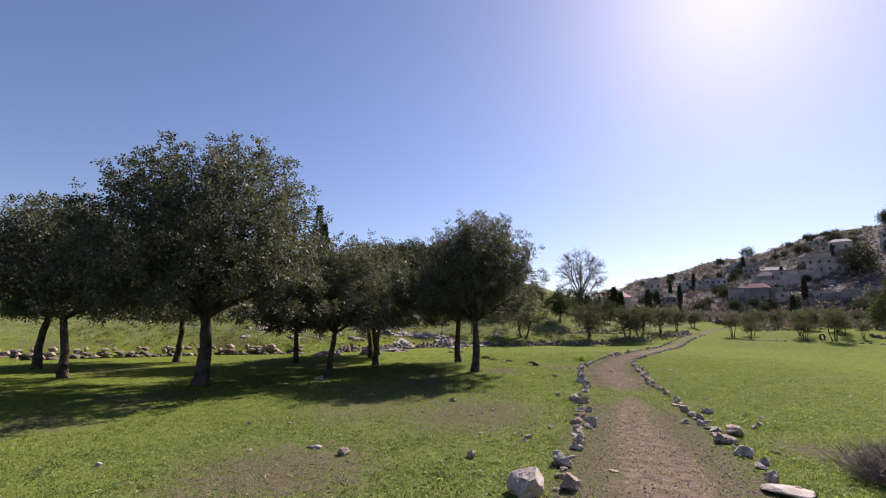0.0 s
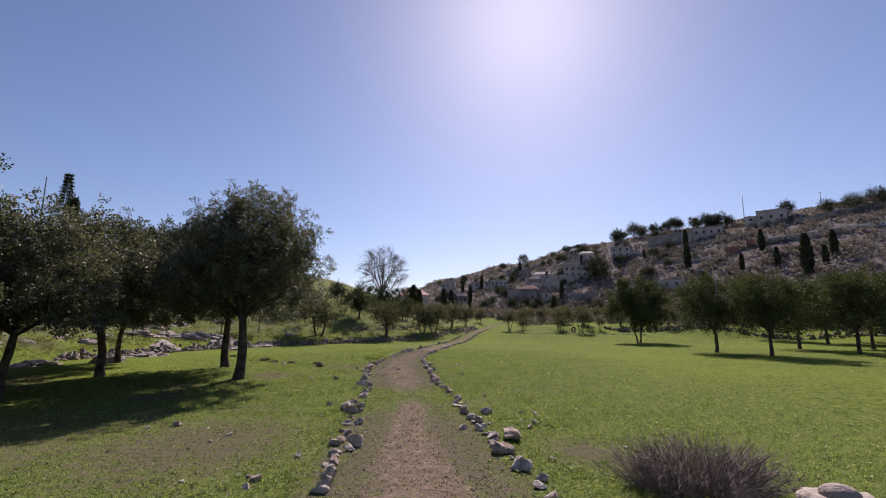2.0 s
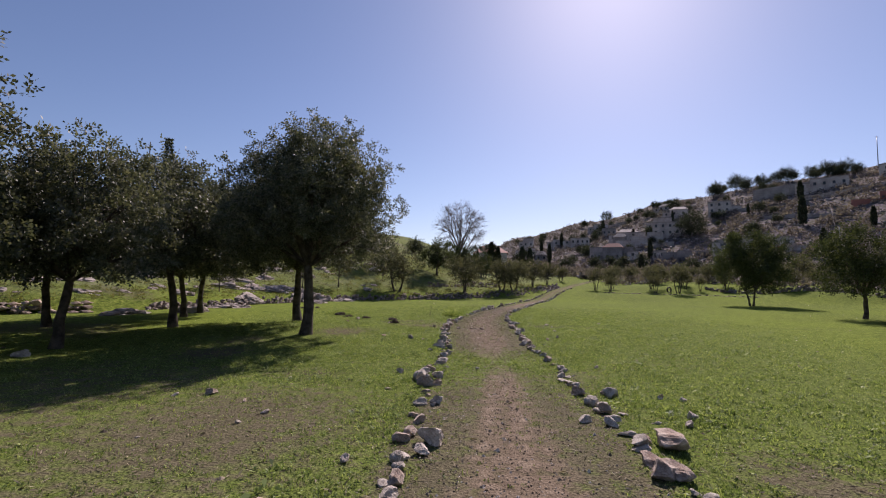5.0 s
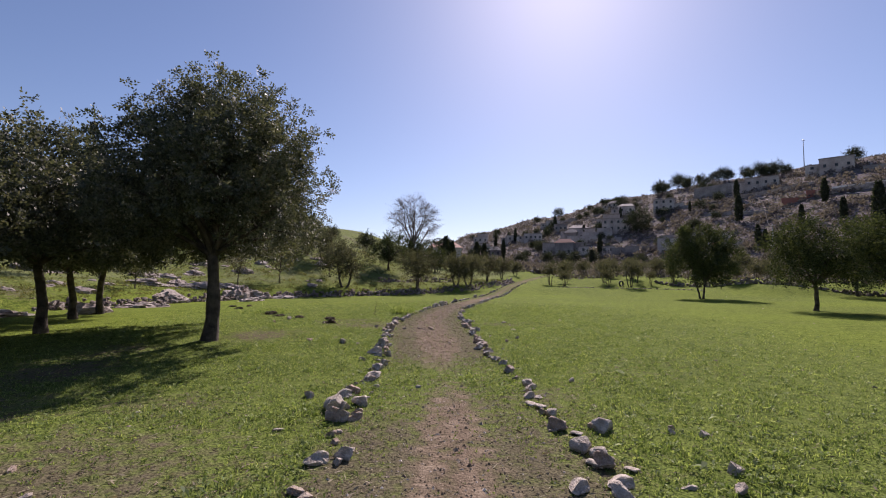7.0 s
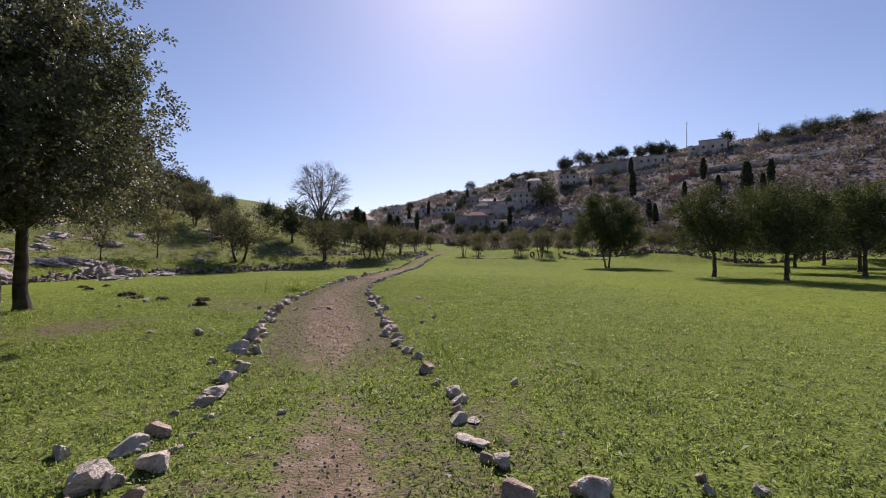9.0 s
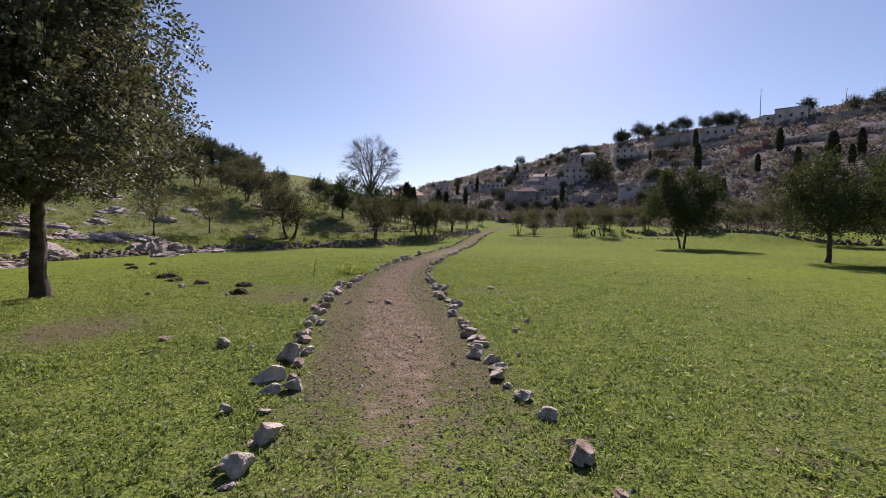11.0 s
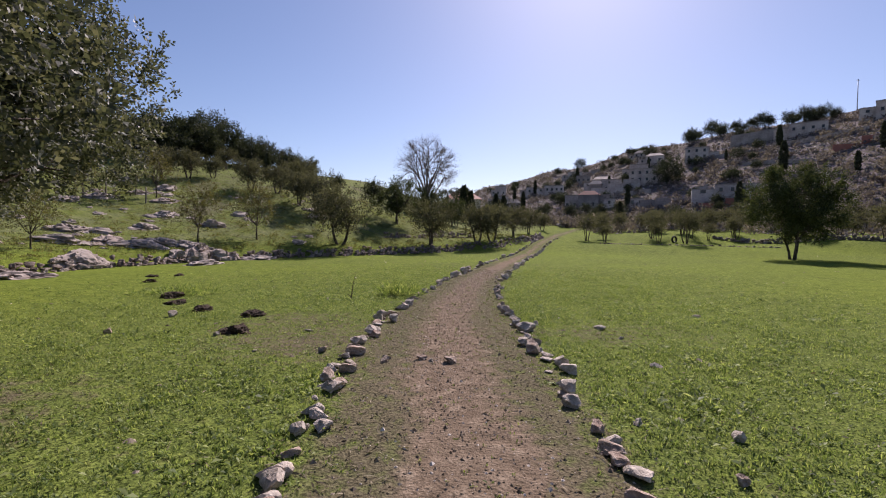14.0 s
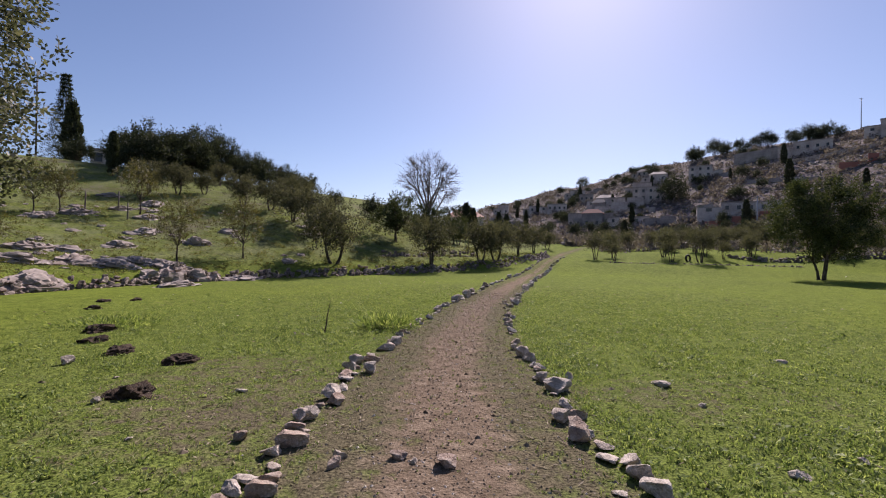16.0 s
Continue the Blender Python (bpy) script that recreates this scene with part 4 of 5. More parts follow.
def hill_wall(name, label, x0, y0, x1, y1, h, thick, mat):
    ob = tagged(new(name), label, "wall", kind="structure")
    n = max(2, int(math.hypot(x1 - x0, y1 - y0) / 6))
    for i in range(n):
        a, b = i / n, (i + 1) / n
        p, q = (x0 + (x1 - x0) * a, y0 + (y1 - y0) * a), (x0 + (x1 - x0) * b, y0 + (y1 - y0) * b)
        turn, length = math.atan2(q[1] - p[1], q[0] - p[0]), math.hypot(q[0] - p[0], q[1] - p[1])
        seg = part("panel", box(bmesh.new(), 0, length - 0.05, 0, thick, -2.5, h), mat, ob)
        seg.matrix_basis = Matrix.Translation((p[0], p[1], max(height(*p), height(*q)))) @ Matrix.Rotation(turn, 4, "Z")


hill_wall("wall_ridge", "long pale concrete retaining wall on the hill", 112, 232, 129, 208, 4.6, 0.6, CONCRETE)
hill_wall("wall_street", "grey stone retaining wall below the houses", 47, 213, 66, 211, 3.6, 0.6, HOUSE_STONE)
hill_wall("wall_yard", "pale wall at the foot of the hill", 54, 175, 63, 172.5, 3.0, 0.5, CONCRETE)
hill_wall("wall_road", "pale road wall climbing the hill", 126, 168, 151, 129, 1.3, 0.8, PALE)
hill_wall("wall_fence", "rust-red metal fence on the hill", 112, 172, 126, 168, 0.5, 0.2, RUST)
hill_wall("wall_fence_low", "rust-red metal fence at the foot of the hill", 66, 160, 84, 151, 1.1, 0.15, RUST)


def pole(name, label, x, y, tall, r, arms=0, mat=METAL):
    top = tagged(new(name), label, "pole")
    V, F = [], []
    tube(V, F, [(0, 0, -1), (0, 0, tall * 0.5), (0, 0, tall)], [r, r * 0.8, r * 0.55], 8)
    child("shaft", mesh_of("shaft", V, F, mat), top)
    for i in range(arms):
        part("crossarm", box(bmesh.new(), -0.9, 0.9, -0.06, 0.06, tall - 0.5 - i, tall - 0.38 - i), METAL, top)
    put(top, x, y, 0.3)


pole("radio_mast", "tall thin metal radio mast on the ridge", 150.1, 213.0, 14, 0.2, 1)
pole("radio_mast", "thin metal aerial on the ridge", 171.4, 193.7, 7, 0.2, 1)
pole("utility_pole", "wooden utility pole at the foot of the hill", 82.6, 132.7, 8, 0.2, 1)
pole("utility_pole", "wooden utility pole at the foot of the hill", 74.8, 149.6, 8, 0.2, 1)


def conifer(seed, tall, wide):
    """A spire of drooping tiers."""
    rs = np.random.RandomState(seed)
    top = new("conifer")
    V, F = [], []
    tube(V, F, [(0, 0, -0.3), (0, 0, tall * 0.5), (0, 0, tall)], [0.2, 0.12, 0.02], 7)
    child("trunk", mesh_of("trunk", V, F, BARK), top)
    P, W = [], []
    for i in range(24):
        u = i / 24
        r = wide / 2 * (1 - u) ** 1.25 + 0.05
        for k in range(7):
            a = k * 0.9 + i * 1.7 + rs.uniform(-0.2, 0.2)
            for t in np.linspace(0.15, 1, 9):
                P.append((r * t * math.cos(a), r * t * math.sin(a), tall * (0.05 + 0.95 * u) - 0.25 * r * t * t))
                W.append((math.cos(a), math.sin(a), 0.35))
    child("crown", quads("crown", leaves(np.array(P), unit(np.array(W)), 5, 0.4, 0.36, 0.1, rs), PINE), top)
    return top


put(tagged(conifer(3, 15.0, 6.4), "tall dark spire-shaped conifer on the ridge", "tree"), -62.0, 82.0)
pole("flag_pole", "thin tall dark pole on the ridge", -62.0, 77.5, 13.0, 0.13, 0, BARK)
for x, y, s in ((-23.5, 66.0, 0.3),):
    stand(tall_cypress, x, y, s, s)
house(-51.5, 77.5, 3.4, 3.2, 2.3, 0.7, 1, 2, label="pale stone house on the ridge behind trees")

# ---- more of the town, its trees, scrub and rubble ----
town = random.Random(23)


def on_hill(az, u):
    """A place on the far slope: compass angle from the meadow and share of the way up."""
    foot, top = 125 - 25 * smooth(15, 50, az), 400 - 130 * smooth(0, 45, az)
    r = foot + (top - foot) * u
    return 0.5 + r * math.sin(radians(az)), 12 + r * math.cos(radians(az))


for i in range(12):
    az, u = town.uniform(1, 20), town.uniform(0.2, 0.7)
    x, y = on_hill(az, u)
    house(x, y, town.uniform(5, 8), 5.0, town.choice((2.6, 3.0, 3.4, 5.0)), -radians(az) + town.uniform(-0.3, 0.3), 1, town.choice((2, 3)), town.choice((HOUSE_STONE, HOUSE_STONE, CONCRETE)), town.choice(("flat", "flat", "flat", "grey", "red")))
for i in range(95):
    az, u = town.uniform(0, 30), town.uniform(0.02, 0.78)
    x, y = on_hill(az, u)
    stand(far_pine if i % 3 else umbrella, x, y, town.uniform(0, 6), town.uniform(0.35, 0.75))
for i in range(16):
    x, y = on_hill(town.uniform(0, 45), town.uniform(0.05, 0.6))
    stand(tall_cypress, x, y, 0, town.uniform(0.45, 0.85))
for i in range(20):
    az, u = town.uniform(4, 52), town.uniform(0.08, 0.85)
    x0, y0 = on_hill(az, u)
    x1, y1 = on_hill(az + town.uniform(3, 8), u + town.uniform(-0.03, 0.03))
    hill_wall("wall_terrace_hill", "rough stone terrace wall on the hillside", x0, y0, x1, y1, town.uniform(0.8, 1.8), 0.5, town.choice((GREY_ROCK, GREY_ROCK, CONCRETE)))


slope_tree = tagged(leafy_tree("slope_tree", 97, 5.2, 5.0, 1.0, 620, 0.32, OLIVE, girth=0.12, shaggy=0.6, per=5, tuft=9, lobes_n=8), "olive-brown tree on the bank below the town", "tree", "trees on the bank")
put(slope_tree, 52.0, 66.0)
for i in range(34):
    a, r = radians(town.uniform(27, 56)), town.uniform(66, 140)
    stand(slope_tree, 0.5 + r * math.sin(a), 12 + r * math.cos(a), town.uniform(0, 6), town.uniform(0.4, 0.8))
terrace_wall("wall_bank", "low grey dry stone wall behind the trees", [(0.5 + 59 * math.sin(radians(a)), 12 + 59 * math.cos(radians(a))) for a in range(24, 54, 3)], 3, 0.36, WALL_STONES)
terrace_wall("wall_grove", "low dry stone edge of the olive grove", [(11.5, 61.5), (18, 61.0), (27, 59.5)], 1, 0.24, WALL_STONES)


def palm(x, y, tall, reach, seed):
    rs = np.random.RandomState(seed)
    top = tagged(new("palm_tree"), "palm with a slender trunk and drooping fronds", "tree", "palms")
    V, F = [], []
    tube(V, F, [(0, 0, -0.3), (0.05, 0, tall * 0.5), (0, 0, tall * 0.85)], [0.2, 0.15, 0.15], 8)
    child("trunk", mesh_of("trunk", V, F, BARK), top)
    P, W = [], []
    for k in range(22):
        a, lift = k * 2.4, rs.uniform(-0.1, 0.9)
        for t in np.linspace(0.1, 1, 8):
            P.append((reach * t * math.cos(a), reach * t * math.sin(a), tall * 0.85 + reach * (lift * t - 0.75 * t * t)))
            W.append((math.cos(a), math.sin(a), lift - 1.2 * t))
    child("fronds", quads("fronds", leaves(np.array(P), unit(np.array(W)), 6, 0.25, 0.45, 0.07, rs), PINE), top)
    put(top, x, y)


palm(-4.6, 84.0, 4.6, 1.9, 1)
palm(-2.4, 86.0, 5.6, 1.0, 2)


def hill_scrub():
    """Low bushes all over the far slope and the bank at its foot."""
    rs = np.random.RandomState(9)
    out = []
    for i in range(3650):
        if i < 3400:
            az, u = rs.uniform(-2, 56), rs.uniform(-0.12, 0.86)
            x, y = on_hill(az, u)
            size = rs.uniform(0.6, 2.0)
        else:
            a, r = radians(rs.uniform(12, 56)), rs.uniform(66, 95)
            x, y, size = 0.5 + r * math.sin(a), 12 + r * math.cos(a), rs.uniform(0.4, 1.3)
        n = 22
        d = unit(rs.normal(size=(n, 3)) * (1, 1, 0.7) + (0, 0, 0.35))
        p = np.array((x, y, height(x, y) + size * 0.2)) + d * size * rs.uniform(0.35, 0.8, (n, 1)) * (1, 1, 0.8)
        out.append(leaves(p, d, 2, size * 0.3, size * 0.5, size * 0.34, rs))
    return tagged(new("hillside_scrub", quads("hillside_scrub", np.concatenate(out), HAZED_SCRUB)), "dense brownish scrub covering the town hillside, haze put into its colour", "shrubs", kind="stuff")


hill_scrub()


def rubble(name, label, count, seed, low, mat):
    """Blocks, slabs and debris strewn down the slope."""
    rs = np.random.RandomState(seed)
    V, F = [], []
    cube = np.array([(a, b, c) for a in (-1, 1) for b in (-1, 1) for c in (-1, 1)], float)
    faces = ((0, 1, 3, 2), (4, 6, 7, 5), (0, 4, 5, 1), (2, 3, 7, 6), (0, 2, 6, 4), (1, 5, 7, 3))
    for i in range(count):
        az = rs.choice((rs.uniform(4, 20), rs.normal(29, 4), rs.uniform(14, 52)))
        u = rs.uniform(0.03, 0.85) if az < 22 else rs.normal(0.55, 0.2)
        if low:
            az, u = rs.uniform(8, 24), rs.uniform(0.0, 0.16)
        x, y = on_hill(az, min(0.95, max(0.0, u)))
        s = np.array((rs.uniform(0.2, 0.95), rs.uniform(0.15, 0.5), rs.uniform(0.1, 0.3)))
        m = np.array(Euler((rs.normal(0, 0.25), rs.normal(0, 0.25), rs.uniform(0, 3))).to_matrix())
        c = (cube * s * rs.uniform(0.75, 1.15, (8, 3))) @ m.T + (x, y, height(x, y) + 0.2)
        k = len(V)
        V.extend(map(tuple, c))
        F.extend(tuple(k + j for j in f) for f in faces)
    tagged(new(name, mesh_of(name, V, F, mat, False)), label, "rubble", kind="stuff")


rubble("rubble", "pale stone rubble and debris strewn on the hillside", 1100, 12, False, HOUSE_STONE)
rubble("red_rubble", "reddish brick rubble heaped at the foot of the hill", 420, 13, True, WARM_LIME)


def cable(x0, y0, z0, x1, y1, z1, sag):
    V, F = [], []
    pts = [(x0 + (x1 - x0) * t, y0 + (y1 - y0) * t, z0 + (z1 - z0) * t - sag * 4 * t * (1 - t)) for t in (i / 14 for i in range(15))]
    tube(V, F, pts, [0.035] * 15, 4)
    tagged(new("power_cable", mesh_of("power_cable", V, F, CONCRETE)), "sagging pale power cable between poles", "cable")


cable(82.6, 132.7, height(82.6, 132.7) + 7.8, 97, 158, height(97, 158) + 7, 2.5)
cable(82.6, 132.7, height(82.6, 132.7) + 7.8, 130, 112, height(130, 112) + 9, 3.0)
cable(74.8, 149.6, height(74.8, 149.6) + 7.8, 82.6, 132.7, height(82.6, 132.7) + 7.8, 1.2)


# ---- small things of the meadow ----
def molehill(x, y, w, seed):
    bm = bmesh.new()
    bmesh.ops.create_icosphere(bm, subdivisions=4, radius=0.5)
    off = Vector((seed * 5.1, 1, 2))
    for v in bm.verts:
        k = 1 + 0.55 * noise.noise(v.co * 2.2 + off) + 0.24 * noise.noise(v.co * 7 + off) + 0.22 * noise.noise(v.co * 15 + off)
        v.co = Vector((v.co.x * k, v.co.y * k * 0.8, max(-0.05, v.co.z) * k * 0.42))
    me = bpy.data.meshes.new("molehill")
    bm.to_mesh(me)
    bm.free()
    me.materials.append(SOIL)
    ob = tagged(new("molehill", me), "heap of dark crumbly soil in the grass", "mound", "molehills")
    ob.matrix_basis = Matrix.Translation((x, y, height(x, y) - 0.01)) @ Matrix.Rotation(seed * 1.1, 4, "Z") @ Matrix.Diagonal((w * 0.82, w * 0.82, w * 0.85, 1))


for i, (x, y, w) in enumerate(((-3.65, 22.9, 0.6), (-4.1, 24.3, 0.55), (-5.3, 24.7, 0.6), (-6.3, 25.4, 0.5), (-7.0, 26.3, 0.65), (-10.8, 30.7, 0.5), (-9.7, 29.2, 0.5), (-10.2, 31.2, 0.45))):
    molehill(x, y, w, i)


def dry_shrub(x, y, r, tall, count, seed):
    """A dead bush: a thicket of thin crooked stalks in several sprays."""
    rng = random.Random(seed)
    top = tagged(new("dry_shrub"), "leafless purplish-brown dead shrub beside the path", "shrub")
    for spray in range(7):
        V, F = [], []
        for _ in range(count // 7):
            a, q = spray * 0.9 + rng.uniform(-0.6, 0.6), r * rng.uniform(0, 1) ** 0.6
            b = Vector((math.cos(a) * q * 0.8, math.sin(a) * q * 0.6, -0.03))
            h = tall * rng.uniform(0.45, 1.1) * (1.1 - 0.45 * (q / r) ** 2)
            e = b + Vector((math.cos(a) * 0.25 + rng.uniform(-0.28, 0.28), math.sin(a) * 0.2 + rng.uniform(-0.28, 0.28), h))
            w = rng.uniform(0.0025, 0.006)
            pts = wander(b, e, rng, 0.14, 4)
            tube(V, F, pts, [w, w * 0.9, w * 0.8, w * 0.6, w * 0.35], 3)
            for _ in range(3):
                p = pts[rng.choice((1, 2, 3))]
                tube(V, F, [p, p + Vector((rng.uniform(-1, 1), rng.uniform(-1, 1), rng.uniform(-0.1, 1))) * 0.14], [w * 0.6, w * 0.25], 3)
        child("spray", mesh_of("spray", V, F, DEAD), top)
    put(top, x, y)


DEAD = speckled("dead_stalks", (0.11, 0.085, 0.078), (0.32, 0.26, 0.235), 9, 0.9, 0.2)
dry_shrub(3.6, 8.8, 0.74, 0.5, 850, 2)


def stone_block(x, y):
    top = tagged(new("stone_block"), "pale carved stone block with a rounded knob on top", "stone")
    bm = box(bmesh.new(), -0.4, 0.46, -0.32, 0.32, -0.1, 0.22, 0.07)
    bmesh.ops.subdivide_edges(bm, edges=bm.edges, cuts=3, use_grid_fill=True)
    for v in bm.verts:
        v.co += Vector((1, 1, 0.6)) * 0.03 * noise.noise(v.co * 4)
    part("slab", bm, LIME, top, smooth_shade=True)
    bm = bmesh.new()
    bmesh.ops.create_uvsphere(bm, u_segments=28, v_segments=12, radius=0.23)
    for v in bm.verts:
        v.co = Vector((v.co.x, v.co.y * 0.9, 0.235 + max(-0.02, v.co.z) * 0.55 + 0.008 * noise.noise(v.co * 11)))
    part("knob", bm, GREY_ROCK, top, smooth_shade=True)
    put(top, x, y, -0.35, 0.7)


stone_block(4.5, 8.1)


def tyre(x, y):
    top = tagged(new("tyre"), "old black rubber tyre standing among the olives", "tyre")
    bm = bmesh.new()
    n, k = 28, 10
    ring = [[bm.verts.new(((0.3 + 0.085 * math.cos(b)) * math.cos(a), 0.1 * math.sin(b), (0.3 + 0.085 * math.cos(b)) * math.sin(a))) for b in (2 * math.pi * j / k for j in range(k))] for a in (2 * math.pi * i / n for i in range(n))]
    for i in range(n):
        for j in range(k):
            bm.faces.new((ring[i][j], ring[(i + 1) % n][j], ring[(i + 1) % n][(j + 1) % k], ring[i][(j + 1) % k]))
    body = part("tread", bm, RUBBER, top, smooth_shade=True)
    body.location.z = 0.3
    put(top, x, y, 0.5, 0.95)


tyre(19.1, 62.8)


def stick(x, y, tall, lean):
    V, F = [], []
    rng = random.Random(3)
    tube(V, F, wander((0, 0, -0.05), (lean, 0, tall), rng, 0.06, 6), [0.016, 0.014, 0.013, 0.011, 0.009, 0.006, 0.003], 6)
    tube(V, F, wander((0, 0, 0.02), (-0.12, 0.02, 0.12), rng, 0.1, 3), [0.008, 0.007, 0.005, 0.003], 5)
    put(tagged(new("stick", mesh_of("stick", V, F, BARK)), "thin bare stick standing in the grass", "stick"), x, y)


stick(-2.95, 26.7, 0.62, 0.1)
for x, y, h in ((-25.6, 46.1, 1.35), (-24.9, 48.0, 1.35), (-23.0, 46.5, 1.1), (-20.0, 33.5, 0.9)):
    V, F = [], []
    tube(V, F, [(0, 0, -0.2), (0.03, 0, h * 0.5), (0.02, 0.02, h)], [0.05, 0.045, 0.04], 7)
    put(tagged(new("tree_stake", mesh_of("tree_stake", V, F, TWIG)), "weathered wooden stake on the grassy slope", "stake", "stakes on the slope"), x, y)


def weed(x, y, r, tall, seed):
    rs = np.random.RandomState(seed)
    n = 260
    p = np.stack([rs.normal(0, r * 0.45, n), rs.normal(0, r * 0.35, n), np.zeros(n)], 1)
    w = unit(np.stack([p[:, 0] * 1.2, p[:, 1] * 1.2, np.full(n, 0.6)], 1) + rs.normal(0, 0.25, (n, 3)))
    q = leaves(p, w, 4, tall * 0.7, tall * 0.45, 0.02, rs, 0.4)
    put(tagged(new("weed_clump", quads("weed_clump", q, BLADE)), "taller bright green weed clump in the short grass", "plant", "weed clumps"), x, y)


for i, (x, y, r, h) in enumerate(((-2.0, 27.5, 0.55, 0.28), (-7.2, 26.9, 0.8, 0.2))):
    weed(x, y, r, h, 60 + i)


def slope_tufts():
    """Rough grass tufts and low herbs on the rocky slope."""
    rs = np.random.RandomState(19)
    out = []
    for i in range(4200):
        y = rs.uniform(16, 68)
        x = along(WALL_LINE, y) - 0.6 - rs.uniform(0, 1) ** 1.2 * 24
        size = rs.uniform(0.07, 0.24)
        n = 12
        d = unit(rs.normal(size=(n, 3)) * (1, 1, 0.5) + (0, 0, 0.7))
        p = np.array((x, y, height(x, y))) + d * size * (0.8, 0.8, 0.1)
        out.append(leaves(p, d, 3, size * 0.5, size * 0.5, size * 0.16, rs, 0.5))
    tagged(new("slope_herbs", quads("slope_herbs", np.concatenate(out), HERB)), "rough tufts and low herbs between the rocks", "herbs", kind="stuff")


HERB = foliage("slope_herb_leaves", (0.08, 0.088, 0.03), (0.15, 0.155, 0.055), (0.25, 0.225, 0.11), 0.7, 0.45, 0.2)
slope_tufts()


# ---- filler stones between the larger ones of the borders ----
filler = random.Random(77)
for side in (-1, 1):
    y = 5.6
    while y < 33:
        edge = along(LEFT_EDGE if side < 0 else RIGHT_EDGE, y)
        w = filler.uniform(0.07, 0.19)
        (left_border if side < 0 else right_border)([(edge + filler.uniform(-0.1, 0.1), y, w, w * filler.uniform(0.4, 0.7))])
        y += filler.uniform(0.18, 0.52)


# ---- grass, pebbles and litter near the path ----
NX0, NY0, STEP, NXN, NYN = -14.0, 0.0, 0.25, 109, 185
LAND = np.array([[(height(NX0 + i * STEP, NY0 + j * STEP), worn(NX0 + i * STEP, NY0 + j * STEP), thin(NX0 + i * STEP, NY0 + j * STEP), 1.6 * noise.noise(Vector((i * STEP * 1.1, j * STEP * 1.1, 5))) + 1.1 * noise.noise(Vector((i * STEP * 2.3, j * STEP * 2.3, 9)))) for i in range(NXN)] for j in range(NYN)])


def near_land(x, y):
    """Height, wear, thinness and clumping of the grass at arrays of places near the path."""
    u, v = np.clip((x - NX0) / STEP, 0, NXN - 1.01), np.clip((y - NY0) / STEP, 0, NYN - 1.01)
    i, j = u.astype(int), v.astype(int)
    a, b = (u - i)[:, None], (v - j)[:, None]
    q = LAND[j, i] * (1 - a) * (1 - b) + LAND[j, i + 1] * a * (1 - b) + LAND[j + 1, i] * (1 - a) * b + LAND[j + 1, i + 1] * a * b
    return q[:, 0], q[:, 1], q[:, 2], q[:, 3]


def scatter(n, rs, spread):
    """Places near the path, thinning out sideways."""
    y = 1 + rs.uniform(0, 1, n) ** 1.1 * 39
    x = rs.normal(0, 1, n) * spread
    keep = (x > -13.5) & (x < 12.5)
    return x[keep], y[keep]


def grass():
    """Low leafy clumps of grass and herbs, thick by the path and thinning out to the sides."""
    rs = np.random.RandomState(31)
    x, y = scatter(360000, rs, 4.4)
    z, bare, gaps, lump = near_land(x, y)
    fine = np.sin(x * 31 + 2.1 * np.sin(y * 13)) * np.sin(y * 27 + 2.3 * np.sin(x * 15)) + 0.6 * np.sin(x * 11 + 1.7 * np.sin(y * 5.3)) * np.sin(y * 9 + 1.9 * np.sin(x * 4.1))
    fade = np.clip((39 - y) / 12, 0, 1) * np.clip((y - 1) / 4, 0, 1) * np.clip((13.5 - np.abs(x)) / 4, 0, 1)
    keep = rs.uniform(0, 1, len(x)) < fade * np.clip(1.0 - 1.1 * np.clip(bare, 0, 1) - 0.85 * gaps, 0.05, 1) * np.clip(0.8 + 0.3 * lump + 0.5 * fine, 0.12, 1)
    x, y, z, lump, gaps, fine = x[keep], y[keep], z[keep], lump[keep], gaps[keep], fine[keep]
    n, per = len(x), 5
    size = (1 + 0.28 * fine) * rs.uniform(0.019, 0.044, n) * (1 + 0.3 * np.clip(lump, -0.7, 1.5)) * (1 - 0.4 * gaps) * np.where(rs.uniform(0, 1, n) < 0.04, 1.5, 1.0)
    herb = (rs.uniform(0, 1, n) < 0.22)[:, None]
    size = size[:, None]
    a = rs.uniform(0, 2 * np.pi, (n, per))
    ln = size * rs.uniform(0.6, 1.3, (n, per))
    tilt = np.where(herb, rs.uniform(0.05, 0.7, (n, per)), rs.uniform(0.5, 1.35, (n, per)))
    wd = np.where(herb, ln * rs.uniform(0.13, 0.24, (n, per)), rs.uniform(0.0025, 0.0052, (n, per)))
    off = size * 0.8 * np.sqrt(rs.uniform(0, 1, (n, per)))
    b = rs.uniform(0, 2 * np.pi, (n, per))
    root = np.stack([x[:, None] + off * np.cos(b), y[:, None] + off * np.sin(b), z[:, None] - 0.003 + np.where(herb, rs.uniform(0, 0.6, (n, per)) * size, 0)], 2)
    run = np.stack([np.cos(a) * np.cos(tilt), np.sin(a) * np.cos(tilt), np.sin(tilt)], 2) * ln[..., None]
    side = np.stack([-np.sin(a), np.cos(a), rs.normal(0, 0.35, (n, per))], 2) * wd[..., None]
    mid = root + run * 0.55 + np.array([0, 0, 1.0]) * (ln * 0.14)[..., None]
    q = np.stack([root, mid + side, root + run, mid - side], 2).reshape(-1, 4, 3)
    tagged(new("grass", quads("grass", q, BLADE)), "short bright green grass and herbs beside the dirt path", "grass", kind="stuff")


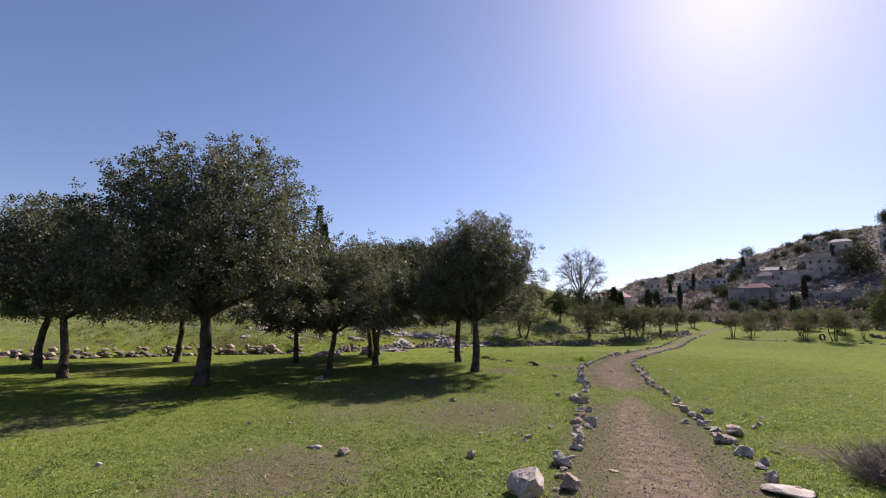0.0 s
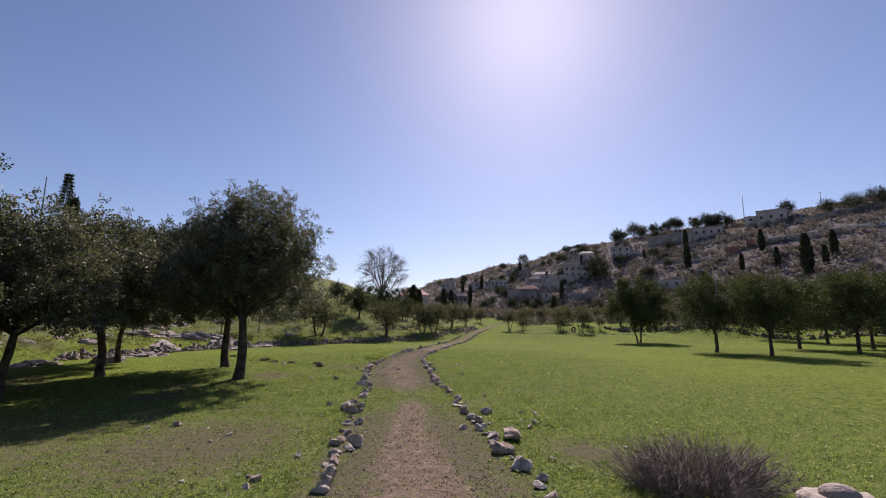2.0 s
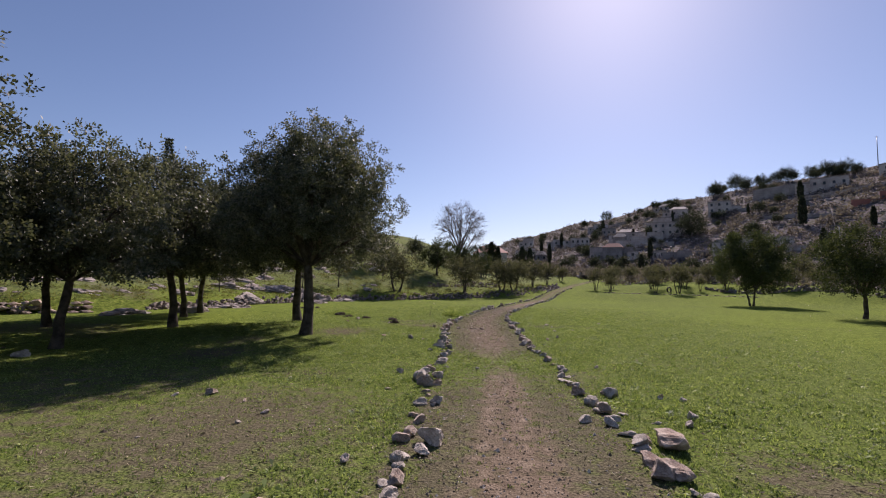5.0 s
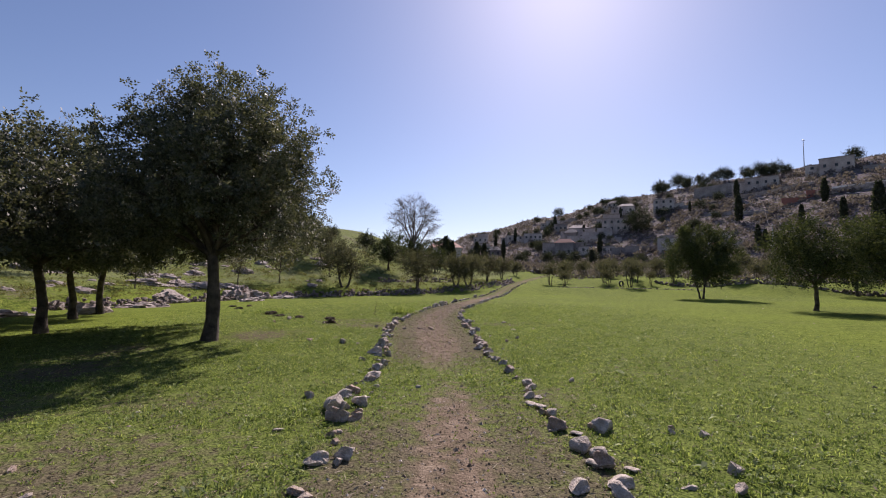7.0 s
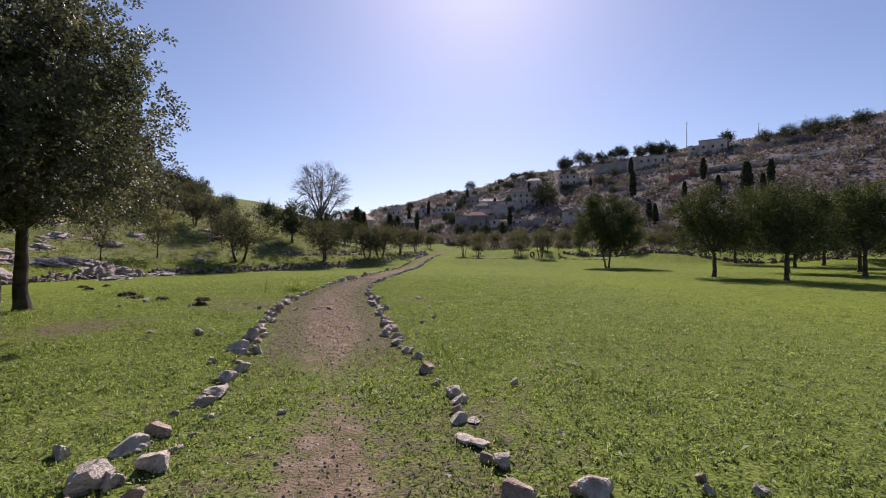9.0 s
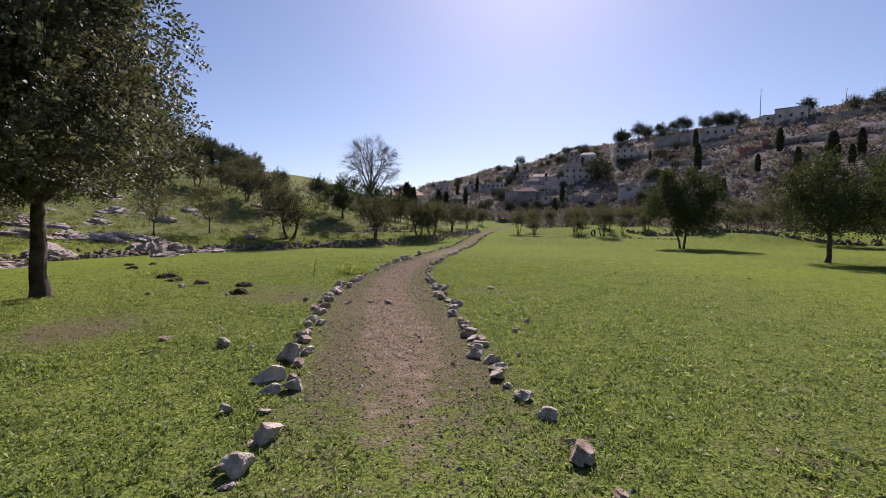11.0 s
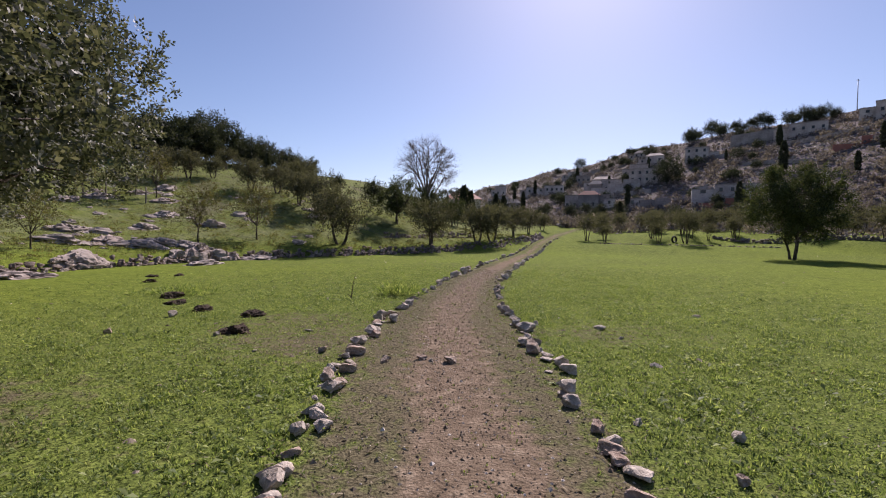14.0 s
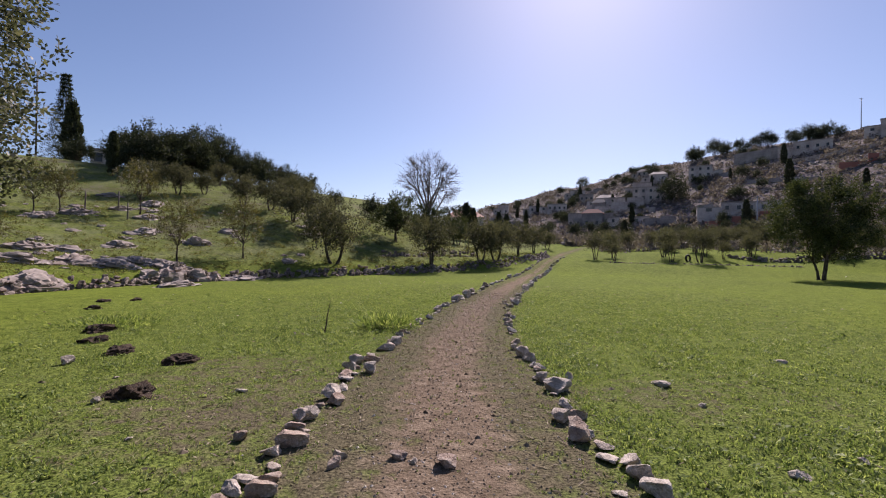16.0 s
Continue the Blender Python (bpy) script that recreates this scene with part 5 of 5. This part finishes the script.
def litter():
    rs = np.random.RandomState(37)
    x, y = scatter(60000, rs, 3.2)
    z, bare, gaps, _ = near_land(x, y)
    keep = rs.uniform(0, 1, len(x)) < np.clip(0.25 + 0.9 * gaps, 0, 1) * np.clip(0.9 - 1.1 * bare, 0.06, 1)
    x, y, z = x[keep], y[keep], z[keep]
    n = len(x)
    a = rs.uniform(0, 2 * np.pi, n)
    d = np.stack([np.cos(a), np.sin(a), rs.normal(0.1, 0.25, n)], 1) * rs.uniform(0.01, 0.045, (n, 1))
    s = np.stack([-np.sin(a), np.cos(a), rs.normal(0, 0.5, n)], 1) * rs.uniform(0.002, 0.007, (n, 1))
    c = np.stack([x, y, z + 0.012], 1)
    tagged(new("plant_litter", quads("plant_litter", np.stack([c - d, c + s, c + d, c - s], 1), DRYGRASS)), "dry stalks and dead leaves on thin soil", "litter", kind="stuff")


def dead_leaves():
    """Dark crumpled leaf bits on the thin soil and along the worn margins."""
    rs = np.random.RandomState(53)
    x, y = scatter(150000, rs, 2.6)
    z, bare, gaps, lump = near_land(x, y)
    keep = rs.uniform(0, 1, len(x)) < np.clip(0.9 * gaps + 0.06, 0, 1) * np.clip(1.0 - 1.1 * bare, 0.06, 1) * np.clip(0.5 + 0.5 * lump, 0.1, 1)
    x, y, z = x[keep], y[keep], z[keep]
    n = len(x)
    a = rs.uniform(0, 2 * np.pi, n)
    d = np.stack([np.cos(a), np.sin(a), rs.normal(0, 0.15, n)], 1) * rs.uniform(0.005, 0.015, (n, 1))
    s = np.stack([-np.sin(a), np.cos(a), rs.normal(0, 0.3, n)], 1) * rs.uniform(0.003, 0.008, (n, 1))
    c = np.stack([x, y, z + 0.007], 1)
    tagged(new("dead_leaves", quads("dead_leaves", np.stack([c - d, c + s, c + d, c - s], 1), DEAD_LEAF)), "dark withered leaf bits on thin soil by the path", "litter", kind="stuff")


def pebbles():
    rs = np.random.RandomState(41)
    y = 4 + rs.uniform(0, 1, 17000) * 32
    mid = np.array([along(PATH_MIDDLE, v) for v in y])
    x = mid + rs.normal(0, 0.62, len(y))
    z, bare, gaps, _ = near_land(x, y)
    corner = np.array([(1, 0, 0), (0, 1, 0), (-1, 0, 0), (0, -1, 0), (0, 0, 1), (0, 0, -1)], float)
    tri = ((0, 1, 4), (1, 2, 4), (2, 3, 4), (3, 0, 4))
    s = rs.uniform(0.004, 0.014, len(y)) * np.where(rs.uniform(0, 1, len(y)) < 0.04, 2.0, 1.0)
    g = rs.uniform(0, 6.3, len(y))
    V, F = [], []
    for i in range(len(y)):
        k = len(V)
        ca, sa = math.cos(g[i]), math.sin(g[i])
        for cx, cy, cz in corner[:5] * rs.uniform(0.6, 1.4, (5, 3)) * s[i]:
            V.append((x[i] + cx * ca - cy * sa, y[i] + cx * sa + cy * ca, z[i] + cz * 0.8))
        F.extend(tuple(k + j for j in f) for f in tri)
    tagged(new("pebbles", mesh_of("pebbles", V, F, PEBBLE, False)), "small pale pebbles and clods scattered on the path", "pebbles", kind="stuff")


def pebble_material():
    m, n, l, b = material("pebbles", 0.9)
    geo = n.new("ShaderNodeNewGeometry")
    l.new(ramp(n, l, geo.outputs["Random Per Island"], (0, (0.07, 0.052, 0.034)), (0.45, (0.15, 0.115, 0.08)), (0.82, (0.27, 0.22, 0.165)), (1, (0.65, 0.59, 0.52))), b.inputs["Base Color"])
    return m


PEBBLE = pebble_material()
grass()
litter()
dead_leaves()
pebbles()


def clods():
    """Small dark clods and pale bits dotted over the lawn."""
    rs = np.random.RandomState(43)
    V, F = [], []
    for i in range(900):
        y = rs.uniform(8, 62)
        x = rs.uniform(-12, 30) if i % 3 else rs.normal(0, 5)
        if abs(x - along(PATH_MIDDLE, y)) < 1.0 or x < along(WALL_LINE, y) + 1:
            continue
        s, k, z = rs.uniform(0.02, 0.06), len(V), height(x, y)
        for a in range(6):
            V.append((x + s * math.cos(a * 1.05) * rs.uniform(0.7, 1.3), y + s * math.sin(a * 1.05) * rs.uniform(0.7, 1.3), z - 0.01))
        V.append((x, y, z + s * rs.uniform(0.25, 0.5)))
        F.extend((k + a, k + (a + 1) % 6, k + 6) for a in range(6))
    tagged(new("soil_clods", mesh_of("soil_clods", V, F, PEBBLE, False)), "small dark clods and pale bits dotted over the lawn", "clods", kind="stuff")


clods()
